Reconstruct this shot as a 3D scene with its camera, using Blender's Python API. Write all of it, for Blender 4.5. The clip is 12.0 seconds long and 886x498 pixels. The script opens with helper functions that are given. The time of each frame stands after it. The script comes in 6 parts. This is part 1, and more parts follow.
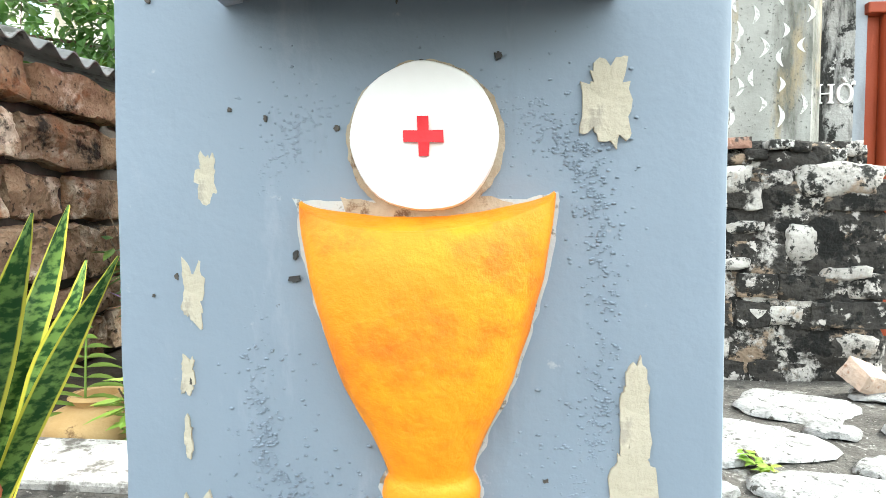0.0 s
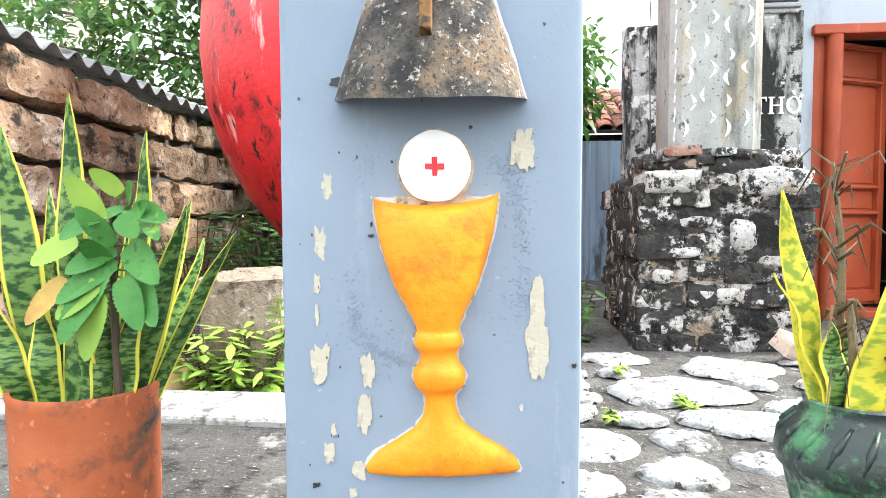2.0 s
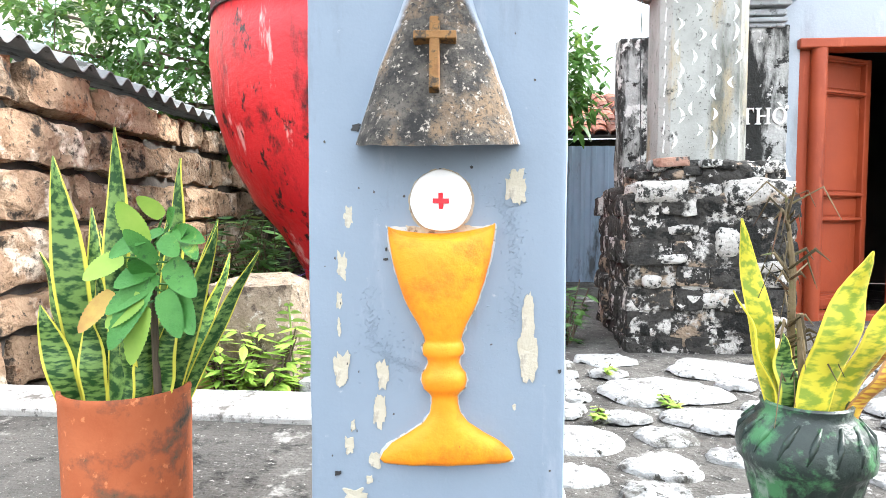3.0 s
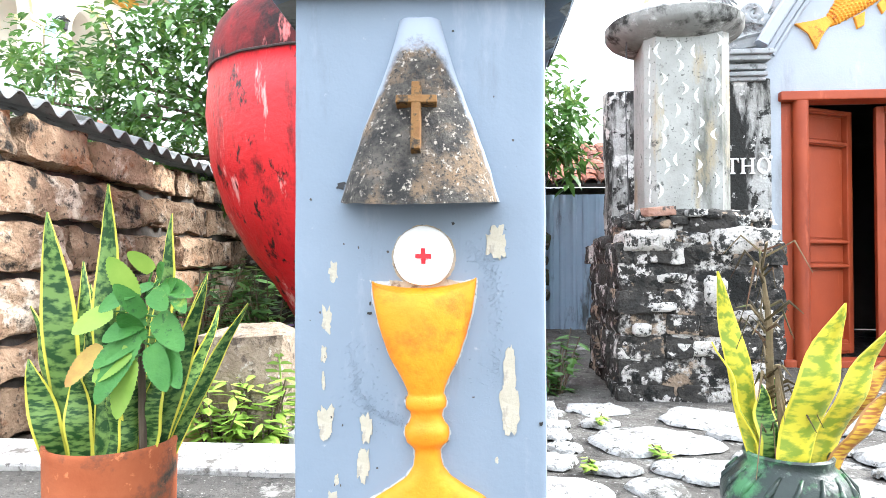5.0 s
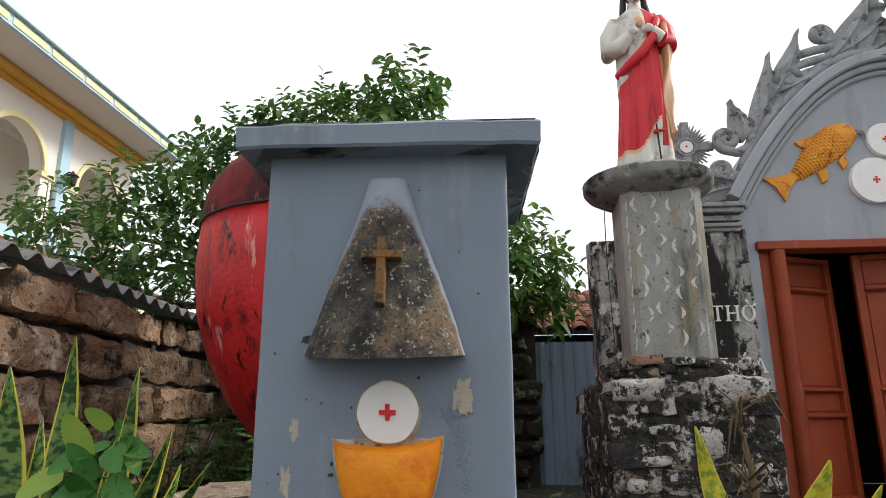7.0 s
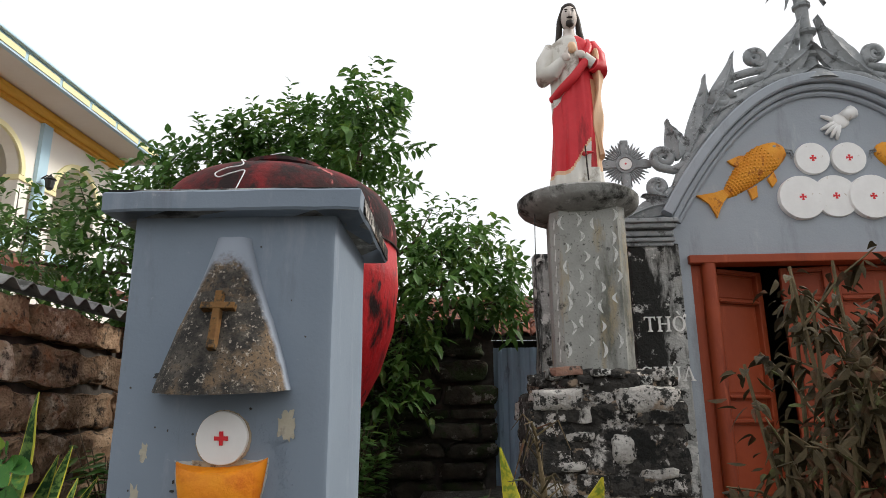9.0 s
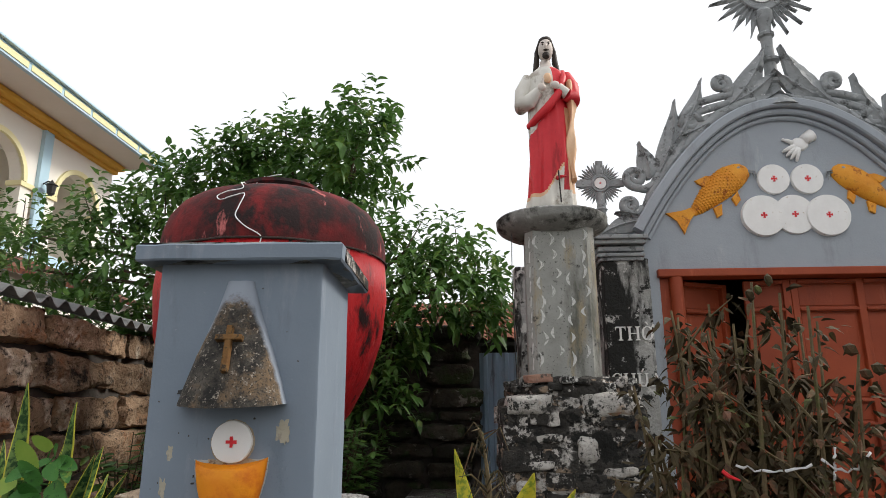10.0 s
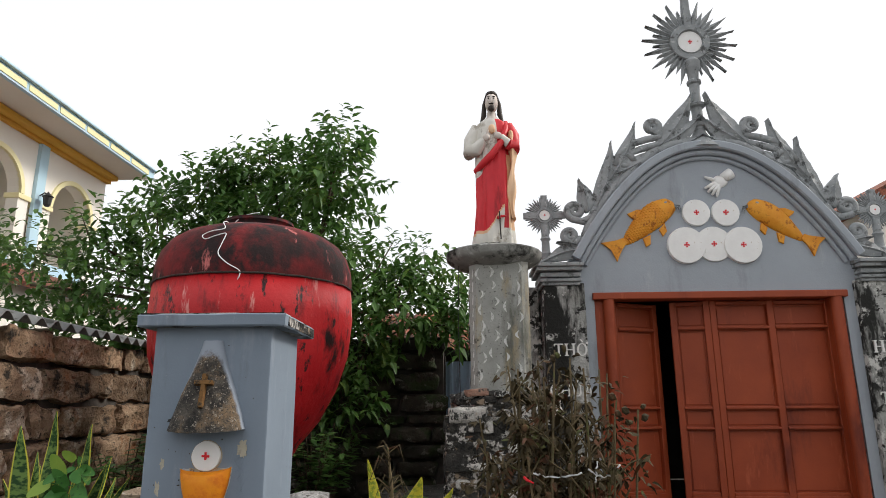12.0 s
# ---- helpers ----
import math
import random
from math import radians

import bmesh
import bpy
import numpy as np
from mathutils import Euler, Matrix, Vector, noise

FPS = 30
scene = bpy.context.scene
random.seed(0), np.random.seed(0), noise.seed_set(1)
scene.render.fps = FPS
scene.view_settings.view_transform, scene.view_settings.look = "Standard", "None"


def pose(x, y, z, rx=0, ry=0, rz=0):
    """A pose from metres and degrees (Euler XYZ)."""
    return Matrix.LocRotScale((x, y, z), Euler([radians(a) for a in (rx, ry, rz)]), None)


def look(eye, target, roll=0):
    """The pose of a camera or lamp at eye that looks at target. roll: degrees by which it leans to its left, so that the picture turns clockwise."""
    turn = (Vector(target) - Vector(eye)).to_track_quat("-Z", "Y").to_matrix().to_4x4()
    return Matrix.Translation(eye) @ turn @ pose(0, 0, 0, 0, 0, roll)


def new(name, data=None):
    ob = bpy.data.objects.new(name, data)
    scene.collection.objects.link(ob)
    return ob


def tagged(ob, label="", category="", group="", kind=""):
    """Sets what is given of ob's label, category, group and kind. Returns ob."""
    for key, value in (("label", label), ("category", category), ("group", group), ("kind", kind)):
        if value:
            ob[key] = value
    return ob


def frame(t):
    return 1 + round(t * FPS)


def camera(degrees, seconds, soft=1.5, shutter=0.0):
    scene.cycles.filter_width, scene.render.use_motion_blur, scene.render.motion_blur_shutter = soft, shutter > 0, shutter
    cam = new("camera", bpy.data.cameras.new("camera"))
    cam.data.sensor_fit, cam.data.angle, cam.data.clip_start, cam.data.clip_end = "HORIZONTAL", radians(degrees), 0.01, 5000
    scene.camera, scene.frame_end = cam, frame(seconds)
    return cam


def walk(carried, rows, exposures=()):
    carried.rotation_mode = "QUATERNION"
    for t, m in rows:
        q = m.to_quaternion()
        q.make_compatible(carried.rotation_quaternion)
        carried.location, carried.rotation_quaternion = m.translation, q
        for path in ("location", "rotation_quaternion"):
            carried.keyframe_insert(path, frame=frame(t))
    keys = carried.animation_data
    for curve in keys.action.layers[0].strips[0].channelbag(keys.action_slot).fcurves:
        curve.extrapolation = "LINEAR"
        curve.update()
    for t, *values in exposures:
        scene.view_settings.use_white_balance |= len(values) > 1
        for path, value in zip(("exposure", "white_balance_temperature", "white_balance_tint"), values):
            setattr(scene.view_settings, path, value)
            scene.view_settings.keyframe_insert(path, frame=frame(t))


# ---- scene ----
cam = camera(69.3, 12.0, soft=0.6)
PATH = [
    (0, (0.02, 0.05, 0.741), (-0.175, 2.038, 0.637), -0.1),
    (0.5, (0.041, -0.036, 0.737), (-0.151, 1.952, 0.634), -0.1),
    (1, (0.064, -0.148, 0.739), (-0.13, 1.84, 0.634), -0.1),
    (1.5, (0.058, -0.26, 0.729), (-0.128, 1.728, 0.624), -0.0),
    (2, (0.059, -0.424, 0.726), (-0.123, 1.565, 0.62), -0.1),
    (2.5, (0.058, -0.54, 0.755), (-0.119, 1.449, 0.643), -0.0),
    (4.5, (0.08, -0.606, 0.789), (-0.083, 1.384, 0.684), -0.0),
    (5, (0.085, -0.605, 0.789), (-0.074, 1.388, 0.822), -0.1),
    (5.5, (0.087, -0.606, 0.789), (-0.067, 1.38, 0.969), -0.1),
    (6, (0.088, -0.598, 0.791), (-0.06, 1.373, 1.098), -0.2),
    (6.5, (0.093, -0.598, 0.798), (-0.05, 1.354, 1.208), -0.2),
    (7, (0.134, -0.601, 0.8), (-0.001, 1.335, 1.284), -0.4),
    (9, (0.476, -0.802, 0.852), (0.368, 1.137, 1.331), -0.4),
    (9.5, (0.518, -0.965, 0.855), (0.418, 0.973, 1.339), -0.3),
    (10, (0.578, -1.157, 0.878), (0.482, 0.783, 1.356), -0.3),
    (10.5, (0.65, -1.354, 0.868), (0.558, 0.585, 1.349), -0.3),
    (11, (0.714, -1.536, 0.895), (0.624, 0.405, 1.369), -0.2),
    (11.5, (0.778, -1.738, 0.921), (0.695, 0.203, 1.395), -0.3),
    (12, (0.905, -1.87, 0.975), (0.831, 0.074, 1.441), -0.4),
]
EXPOSURE = [(0.0, 1.93, 6200, 1), (1.5, 2.06, 6100, 5), (2.5, 2.1, 6000, 8), (4.5, 2.2, 5900, 8), (5.0, 2.2, 5850, 8), (5.5, 1.92, 5800, 8), (6.0, 1.33, 6000, 8), (6.5, 1.15, 6100, 9), (7.0, 0.14, 6450, 10), (9.0, 0.05, 6500, 10), (12.0, 0.0, 6500, 10)]
walk(cam, [(t, look(eye, target, roll)) for t, eye, target, roll in PATH], EXPOSURE)

# ---- world and sun: bright overcast, a soft glow from the right ----
world = bpy.data.worlds.new("overcast_sky")
scene.world = world
world.use_nodes = True
wn, wl = world.node_tree.nodes, world.node_tree.links
sky = wn.new("ShaderNodeTexSky")
sky.sky_type, sky.sun_disc = "NISHITA", False
sky.sun_elevation, sky.sun_rotation, sky.dust_density = radians(38), radians(78), 6.0
cloud = wn.new("ShaderNodeMix")
cloud.data_type = "RGBA"
cloud.inputs[0].default_value = 0.85
cloud.inputs[7].default_value = (10.5, 10.6, 10.8, 1)
wl.new(sky.outputs[0], cloud.inputs[6])
wl.new(cloud.outputs[2], wn["Background"].inputs[0])
wn["Background"].inputs[1].default_value = 0.11
sun = new("sun", bpy.data.lights.new("sun", "SUN"))
sun.data.energy, sun.data.angle, sun.data.color = 2.5, radians(14), (1.0, 0.95, 0.87)
SUN_AZ, SUN_EL = radians(78), radians(38)
sun.matrix_world = look((0, 0, 0), (-math.sin(SUN_AZ) * math.cos(SUN_EL), -math.cos(SUN_AZ) * math.cos(SUN_EL), -math.sin(SUN_EL)))


# ---- materials ----
def material(name, a, b, scale=4.0, rough=0.75, stains=(), bump=0.3, bump_scale=40.0, metal=0.0, rand=0.0, coat=0.0, stretch=(1, 1, 1), depth=0.01, translucent=0.0):
    """Two base tones by noise; stains are (colour, scale, from, to, stretch) masks of their own; bump of two sizes."""
    m = bpy.data.materials.new(name)
    m.use_nodes = True
    n, l = m.node_tree.nodes, m.node_tree.links
    p = n["Principled BSDF"]
    tc = n.new("ShaderNodeTexCoord")
    info = n.new("ShaderNodeObjectInfo")
    shift = n.new("ShaderNodeVectorMath")
    shift.operation = "MULTIPLY_ADD"
    comb = n.new("ShaderNodeCombineXYZ")
    for i in range(3):
        l.new(info.outputs["Random"], comb.inputs[i])
    l.new(comb.outputs[0], shift.inputs[0])
    shift.inputs[1].default_value = (7, 5, 3) if rand else (0, 0, 0)
    l.new(tc.outputs["Object"], shift.inputs[2])

    def noise_mask(sc, st, detail=8.0, roughness=0.6):
        mp = n.new("ShaderNodeMapping")
        mp.inputs["Scale"].default_value = st
        l.new(shift.outputs[0], mp.inputs[0])
        t = n.new("ShaderNodeTexNoise")
        t.inputs["Scale"].default_value, t.inputs["Detail"].default_value, t.inputs["Roughness"].default_value = sc, detail, roughness
        l.new(mp.outputs[0], t.inputs["Vector"])
        return t.outputs["Fac"]

    def ranged(src, lo, hi):
        r = n.new("ShaderNodeMapRange")
        r.inputs[1].default_value, r.inputs[2].default_value = lo, hi
        l.new(src, r.inputs[0])
        return r.outputs[0]

    def mixed(f, one, two):
        x = n.new("ShaderNodeMix")
        x.data_type = "RGBA"
        l.new(f, x.inputs[0])
        for s, v in ((6, one), (7, two)):
            if isinstance(v, tuple):
                x.inputs[s].default_value = (*v, 1)
            else:
                l.new(v, x.inputs[s])
        return x.outputs[2]

    col = mixed(ranged(noise_mask(scale, stretch), 0.33, 0.67), a, b)
    for c, sc, lo, hi, st in stains:
        lo, hi = 0.5 + (lo - 0.5) * 0.62, 0.5 + (hi - 0.5) * 0.62
        col = mixed(ranged(noise_mask(sc, st, 10.0, 0.68), lo, hi), col, c)
    if rand:
        hs = n.new("ShaderNodeHueSaturation")
        l.new(ranged(info.outputs["Random"], 0, 1), hs.inputs["Value"])
        r = hs.inputs["Value"].links[0].from_node
        r.inputs[3].default_value, r.inputs[4].default_value = 1 - rand, 1 + rand
        l.new(col, hs.inputs["Color"])
        col = hs.outputs[0]
    l.new(col, p.inputs["Base Color"])
    p.inputs["Roughness"].default_value, p.inputs["Metallic"].default_value = rough, metal
    p.inputs["Coat Weight"].default_value = coat
    p.inputs["Specular IOR Level"].default_value = 0.35
    if bump:
        add = n.new("ShaderNodeMath")
        l.new(noise_mask(bump_scale, stretch, 6), add.inputs[0])
        big = n.new("ShaderNodeMath")
        big.operation = "MULTIPLY"
        big.inputs[1].default_value = 2.0
        l.new(noise_mask(bump_scale / 7, stretch, 4), big.inputs[0])
        l.new(big.outputs[0], add.inputs[1])
        bp = n.new("ShaderNodeBump")
        bp.inputs["Strength"].default_value, bp.inputs["Distance"].default_value = bump, depth
        l.new(add.outputs[0], bp.inputs["Height"])
        l.new(bp.outputs[0], p.inputs["Normal"])
    if translucent:
        out = n["Material Output"]
        tr = n.new("ShaderNodeBsdfTranslucent")
        l.new(col, tr.inputs[0])
        ms = n.new("ShaderNodeMixShader")
        ms.inputs[0].default_value = translucent
        l.new(p.outputs[0], ms.inputs[1])
        l.new(tr.outputs[0], ms.inputs[2])
        l.new(ms.outputs[0], out.inputs[0])
    return m


ONE = (1, 1, 1)
RUN = (1, 1, 0.25)
blue_paint = material("blue_grey_paint", (0.19, 0.236, 0.292), (0.22, 0.268, 0.327), 3, 0.6, [((0.27, 0.31, 0.37), 9, 0.6, 0.78, RUN), ((0.145, 0.165, 0.2), 5, 0.6, 0.85, RUN), ((0.31, 0.34, 0.38), 45, 0.74, 0.84, ONE), ((0.08, 0.085, 0.09), 75, 0.79, 0.84, ONE)], 0.16, 110, depth=0.004)
edge_paint = material("pale_worn_paint", (0.42, 0.46, 0.51), (0.55, 0.57, 0.58), 8, 0.65, [((0.12, 0.11, 0.1), 14, 0.6, 0.7, RUN)], 0.3, 60, depth=0.004)
gate_paint = material("gate_grey_paint", (0.305, 0.335, 0.37), (0.35, 0.38, 0.415), 1.5, 0.7, [((0.22, 0.235, 0.25), 2.5, 0.58, 0.8, RUN), ((0.4, 0.42, 0.44), 6, 0.64, 0.8, RUN)], 0.3, 60, depth=0.006)
ornament_grey = material("ornament_grey_paint", (0.22, 0.235, 0.24), (0.33, 0.345, 0.35), 9, 0.7, [((0.08, 0.083, 0.083), 12, 0.56, 0.72, ONE), ((0.45, 0.46, 0.46), 25, 0.64, 0.76, ONE)], 0.4, 60, depth=0.006)
lichen_plaster = material("black_lichen_plaster", (0.012, 0.012, 0.011), (0.075, 0.068, 0.06), 7, 0.95, [((0.3, 0.225, 0.16), 3.0, 0.57, 0.64, (1, 1, 1.8)), ((0.5, 0.475, 0.44), 3.8, 0.59, 0.68, ONE), ((0.5, 0.47, 0.44), 11, 0.63, 0.68, ONE), ((0.012, 0.012, 0.011), 7, 0.57, 0.63, ONE), ((0.02, 0.019, 0.017), 26, 0.62, 0.67, ONE)], 1.0, 40, rand=0.1, depth=0.025)
lichen_wall = material("stained_whitewash", (0.42, 0.42, 0.4), (0.25, 0.25, 0.23), 4, 0.95, [((0.022, 0.022, 0.02), 3.6, 0.44, 0.56, RUN), ((0.56, 0.55, 0.52), 7, 0.58, 0.66, ONE), ((0.02, 0.02, 0.018), 11, 0.58, 0.66, ONE)], 0.8, 40, depth=0.015)
tin_roof = material("weathered_cement_sheet", (0.11, 0.115, 0.115), (0.2, 0.2, 0.195), 6, 0.9, [((0.05, 0.05, 0.045), 8, 0.58, 0.7, ONE)], 0.3, 40)
sandstone = material("warm_rubble_stone", (0.18, 0.108, 0.063), (0.38, 0.27, 0.18), 5, 0.95, [((0.56, 0.47, 0.37), 3.2, 0.575, 0.72, ONE), ((0.03, 0.024, 0.018), 4.5, 0.58, 0.7, ONE), ((0.3, 0.14, 0.065), 3, 0.6, 0.78, ONE), ((0.055, 0.042, 0.03), 26, 0.62, 0.72, ONE)], 1.0, 26, rand=0.4, depth=0.035)
mortar = material("dark_gap_mortar", (0.05, 0.045, 0.04), (0.1, 0.09, 0.08), 8, 1.0, (), 0.6, 30)
paving = material("worn_cement_ground", (0.055, 0.05, 0.044), (0.125, 0.117, 0.105), 4, 0.9, [((0.42, 0.41, 0.385), 3, 0.64, 0.74, ONE), ((0.03, 0.028, 0.025), 14, 0.56, 0.73, ONE), ((0.34, 0.33, 0.31), 60, 0.66, 0.72, ONE)], 1.0, 45, depth=0.02)
whitewash = material("worn_whitewash", (0.38, 0.37, 0.35), (0.54, 0.53, 0.51), 8, 0.9, [((0.11, 0.1, 0.09), 6, 0.56, 0.7, ONE), ((0.14, 0.13, 0.12), 28, 0.6, 0.7, ONE)], 0.8, 40)
flagstone = material("pale_flagstone", (0.24, 0.24, 0.235), (0.4, 0.4, 0.39), 9, 0.85, [((0.09, 0.085, 0.075), 8, 0.55, 0.72, ONE), ((0.55, 0.55, 0.535), 6, 0.6, 0.76, ONE), ((0.05, 0.047, 0.04), 30, 0.62, 0.72, ONE)], 1.0, 40, rand=0.15, depth=0.02)
hewn = material("hewn_tan_stone", (0.2, 0.15, 0.105), (0.31, 0.25, 0.185), 14, 0.95, [((0.08, 0.06, 0.045), 16, 0.56, 0.72, ONE), ((0.42, 0.38, 0.32), 20, 0.64, 0.74, ONE)], 1.0, 40, depth=0.02)
soil = material("dark_soil", (0.03, 0.024, 0.018), (0.07, 0.055, 0.04), 6, 1.0, (), 0.9, 25)
concrete = material("grey_concrete", (0.24, 0.243, 0.222), (0.36, 0.36, 0.335), 4, 0.85, [((0.11, 0.11, 0.092), 3, 0.54, 0.72, RUN), ((0.32, 0.26, 0.16), 4, 0.58, 0.74, RUN), ((0.05, 0.05, 0.045), 9, 0.66, 0.78, ONE), ((0.07, 0.07, 0.06), 60, 0.66, 0.72, ONE)], 0.4, 60, depth=0.008)
brush_white = material("brushed_whitewash", (0.64, 0.64, 0.61), (0.5, 0.5, 0.48), 30, 0.9, [((0.3, 0.3, 0.28), 50, 0.55, 0.68, ONE)], 0.3, 80)
door_red = material("red_oxide_paint", (0.25, 0.042, 0.013), (0.33, 0.06, 0.019), 2.5, 0.55, [((0.12, 0.018, 0.008), 3, 0.58, 0.85, RUN), ((0.42, 0.095, 0.04), 9, 0.66, 0.85, RUN)], 0.25, 70, depth=0.004)
jar_red = material("flaking_red_paint", (0.46, 0.010, 0.014), (0.58, 0.022, 0.026), 3, 0.45, [((0.66, 0.3, 0.27), 6, 0.66, 0.75, (1, 1, 0.2)), ((0.2, 0.008, 0.01), 8, 0.57, 0.78, (1, 1, 0.35)), ((0.014, 0.006, 0.006), 2.4, 0.58, 0.7, (1, 1, 0.5)), ((0.018, 0.007, 0.007), 9, 0.63, 0.72, (1, 1, 0.5))], 0.5, 30, depth=0.01)
orange = material("ochre_orange_paint", (0.78, 0.22, 0.005), (0.84, 0.31, 0.009), 9, 0.55, [((0.6, 0.115, 0.004), 8, 0.52, 0.8, ONE), ((0.16, 0.05, 0.008), 110, 0.78, 0.86, ONE)], 0.4, 120, depth=0.004)
fish_orange = material("fish_ochre_paint", (0.66, 0.24, 0.012), (0.76, 0.34, 0.03), 9, 0.55, [((0.38, 0.11, 0.01), 14, 0.58, 0.7, ONE)], 0.3, 70)
white_paint = material("white_gloss_paint", (0.78, 0.77, 0.75), (0.84, 0.83, 0.81), 12, 0.5, [((0.5, 0.42, 0.32), 20, 0.7, 0.78, ONE)], 0.15, 60, depth=0.003)
red_paint = material("bright_red_paint", (0.6, 0.012, 0.02), (0.68, 0.02, 0.03), 20, 0.45, (), 0.1, 90)
cream = material("bare_cream_plaster", (0.4, 0.365, 0.28), (0.49, 0.45, 0.36), 14, 0.95, [((0.36, 0.33, 0.27), 25, 0.6, 0.7, ONE)], 0.6, 110, depth=0.004)
dirty_cream = material("dirty_bare_plaster", (0.33, 0.26, 0.18), (0.46, 0.4, 0.31), 40, 0.95, [((0.16, 0.1, 0.06), 60, 0.56, 0.7, ONE)], 0.6, 110, depth=0.004)
edge_cream = material("pale_chipped_edge", (0.5, 0.5, 0.47), (0.4, 0.44, 0.47), 60, 0.9, [((0.2, 0.17, 0.13), 70, 0.6, 0.7, ONE)], 0.4, 110, depth=0.004)
gilt = material("tarnished_ochre_wood", (0.13, 0.06, 0.018), (0.22, 0.115, 0.032), 40, 0.8, [((0.035, 0.025, 0.015), 40, 0.52, 0.66, ONE)], 0.5, 80, depth=0.004)
terracotta = material("terracotta", (0.34, 0.085, 0.028), (0.42, 0.12, 0.045), 9, 0.75, [((0.46, 0.3, 0.13), 5, 0.56, 0.72, ONE), ((0.05, 0.04, 0.032), 5, 0.47, 0.66, ONE), ((0.6, 0.2, 0.08), 30, 0.66, 0.76, ONE)], 0.35, 60, depth=0.005)
glaze = material("green_black_glaze", (0.014, 0.02, 0.018), (0.03, 0.045, 0.036), 7, 0.36, [((0.07, 0.19, 0.08), 9, 0.52, 0.66, ONE), ((0.2, 0.26, 0.2), 16, 0.62, 0.76, ONE)], 0.5, 30, depth=0.008)
clay = material("tan_clay", (0.42, 0.27, 0.11), (0.52, 0.36, 0.17), 7, 0.7, [((0.2, 0.12, 0.05), 8, 0.62, 0.7, ONE)], 0.3, 60)
roof_tile = material("old_red_roof_tile", (0.17, 0.05, 0.028), (0.29, 0.11, 0.065), 6, 0.9, [((0.03, 0.026, 0.023), 5, 0.5, 0.66, ONE), ((0.36, 0.26, 0.2), 9, 0.64, 0.76, ONE)], 0.5, 50, rand=0.4)
blue_sheet = material("blue_painted_sheet", (0.27, 0.37, 0.48), (0.33, 0.43, 0.54), 2, 0.5, [((0.1, 0.12, 0.13), 4, 0.6, 0.75, RUN)], 0.1, 40)
house_white = material("house_cream_wall", (0.84, 0.8, 0.73), (0.88, 0.85, 0.79), 0.6, 0.85, (), 0.1, 20)
house_yellow = material("house_yellow_trim", (0.75, 0.42, 0.06), (0.8, 0.48, 0.1), 1, 0.8, (), 0.1, 20)
house_pale_yellow = material("house_pale_yellow", (0.86, 0.79, 0.45), (0.88, 0.82, 0.5), 1, 0.8, (), 0.1, 20)
house_blue = material("house_light_blue", (0.46, 0.66, 0.78), (0.52, 0.71, 0.82), 1, 0.8, (), 0.1, 20)
house_soffit = material("house_soffit", (0.74, 0.68, 0.62), (0.79, 0.73, 0.67), 1, 0.85, (), 0.1, 20)
# the gloom inside the gate passage is put into this base colour
room_shade = material("interior_shade_colour", (0.09, 0.08, 0.07), (0.13, 0.11, 0.1), 2, 0.9, (), 0.1, 20)
black_iron = material("black_iron", (0.02, 0.02, 0.02), (0.035, 0.035, 0.035), 9, 0.5, (), 0.1, 40)
bark = material("bark", (0.07, 0.05, 0.035), (0.13, 0.1, 0.07), 9, 0.95, (), 0.8, 40, stretch=(1, 1, 0.3))
tree_leaf = material("tree_leaf", (0.055, 0.135, 0.03), (0.11, 0.215, 0.05), 1.8, 0.36, [((0.22, 0.32, 0.06), 3, 0.58, 0.76, ONE), ((0.03, 0.07, 0.02), 4, 0.62, 0.78, ONE)], 0.0, translucent=0.32)
shrub_leaf = material("bright_shrub_leaf", (0.2, 0.35, 0.05), (0.36, 0.5, 0.09), 6, 0.5, [((0.48, 0.48, 0.09), 5, 0.6, 0.72, ONE)], 0.0, translucent=0.28)
kalanchoe_leaf = material("fleshy_green_leaf", (0.042, 0.16, 0.028), (0.09, 0.265, 0.05), 9, 0.55, [((0.36, 0.42, 0.06), 7, 0.6, 0.76, ONE), ((0.03, 0.09, 0.025), 30, 0.62, 0.74, ONE)], 0.35, 50, translucent=0.12)
purple_leaf = material("purple_leaf", (0.05, 0.03, 0.09), (0.1, 0.06, 0.15), 9, 0.5, (), 0.0)
fern_leaf = material("fern_leaf", (0.15, 0.27, 0.05), (0.26, 0.38, 0.08), 6, 0.5, (), 0.0, translucent=0.2)
dead_leaf = material("withered_leaf", (0.03, 0.022, 0.01), (0.075, 0.055, 0.022), 20, 0.85, [((0.13, 0.045, 0.022), 9, 0.54, 0.74, ONE), ((0.1, 0.12, 0.035), 12, 0.62, 0.8, ONE)], 0.4, 60)
dead_stem = material("dry_stem", (0.085, 0.065, 0.032), (0.19, 0.14, 0.075), 14, 0.85, [((0.09, 0.11, 0.035), 9, 0.58, 0.72, ONE)], 0.4, 60)
stick = material("cut_stick", (0.2, 0.12, 0.07), (0.3, 0.2, 0.12), 12, 0.8, (), 0.4, 50)
ribbon = material("white_plastic_tape", (0.75, 0.76, 0.78), (0.82, 0.82, 0.83), 10, 0.4, (), 0.1, 40)
robe_white = material("statue_white", (0.62, 0.59, 0.53), (0.72, 0.7, 0.65), 6, 0.6, [((0.4, 0.36, 0.3), 6, 0.6, 0.72, ONE)], 0.2, 50)
robe_red = material("statue_red", (0.55, 0.016, 0.026), (0.66, 0.03, 0.04), 5, 0.45, [((0.35, 0.01, 0.015), 5, 0.6, 0.7, RUN)], 0.2, 50)
robe_gold = material("statue_gold_lining", (0.68, 0.4, 0.22), (0.76, 0.52, 0.34), 5, 0.55, (), 0.2, 50)
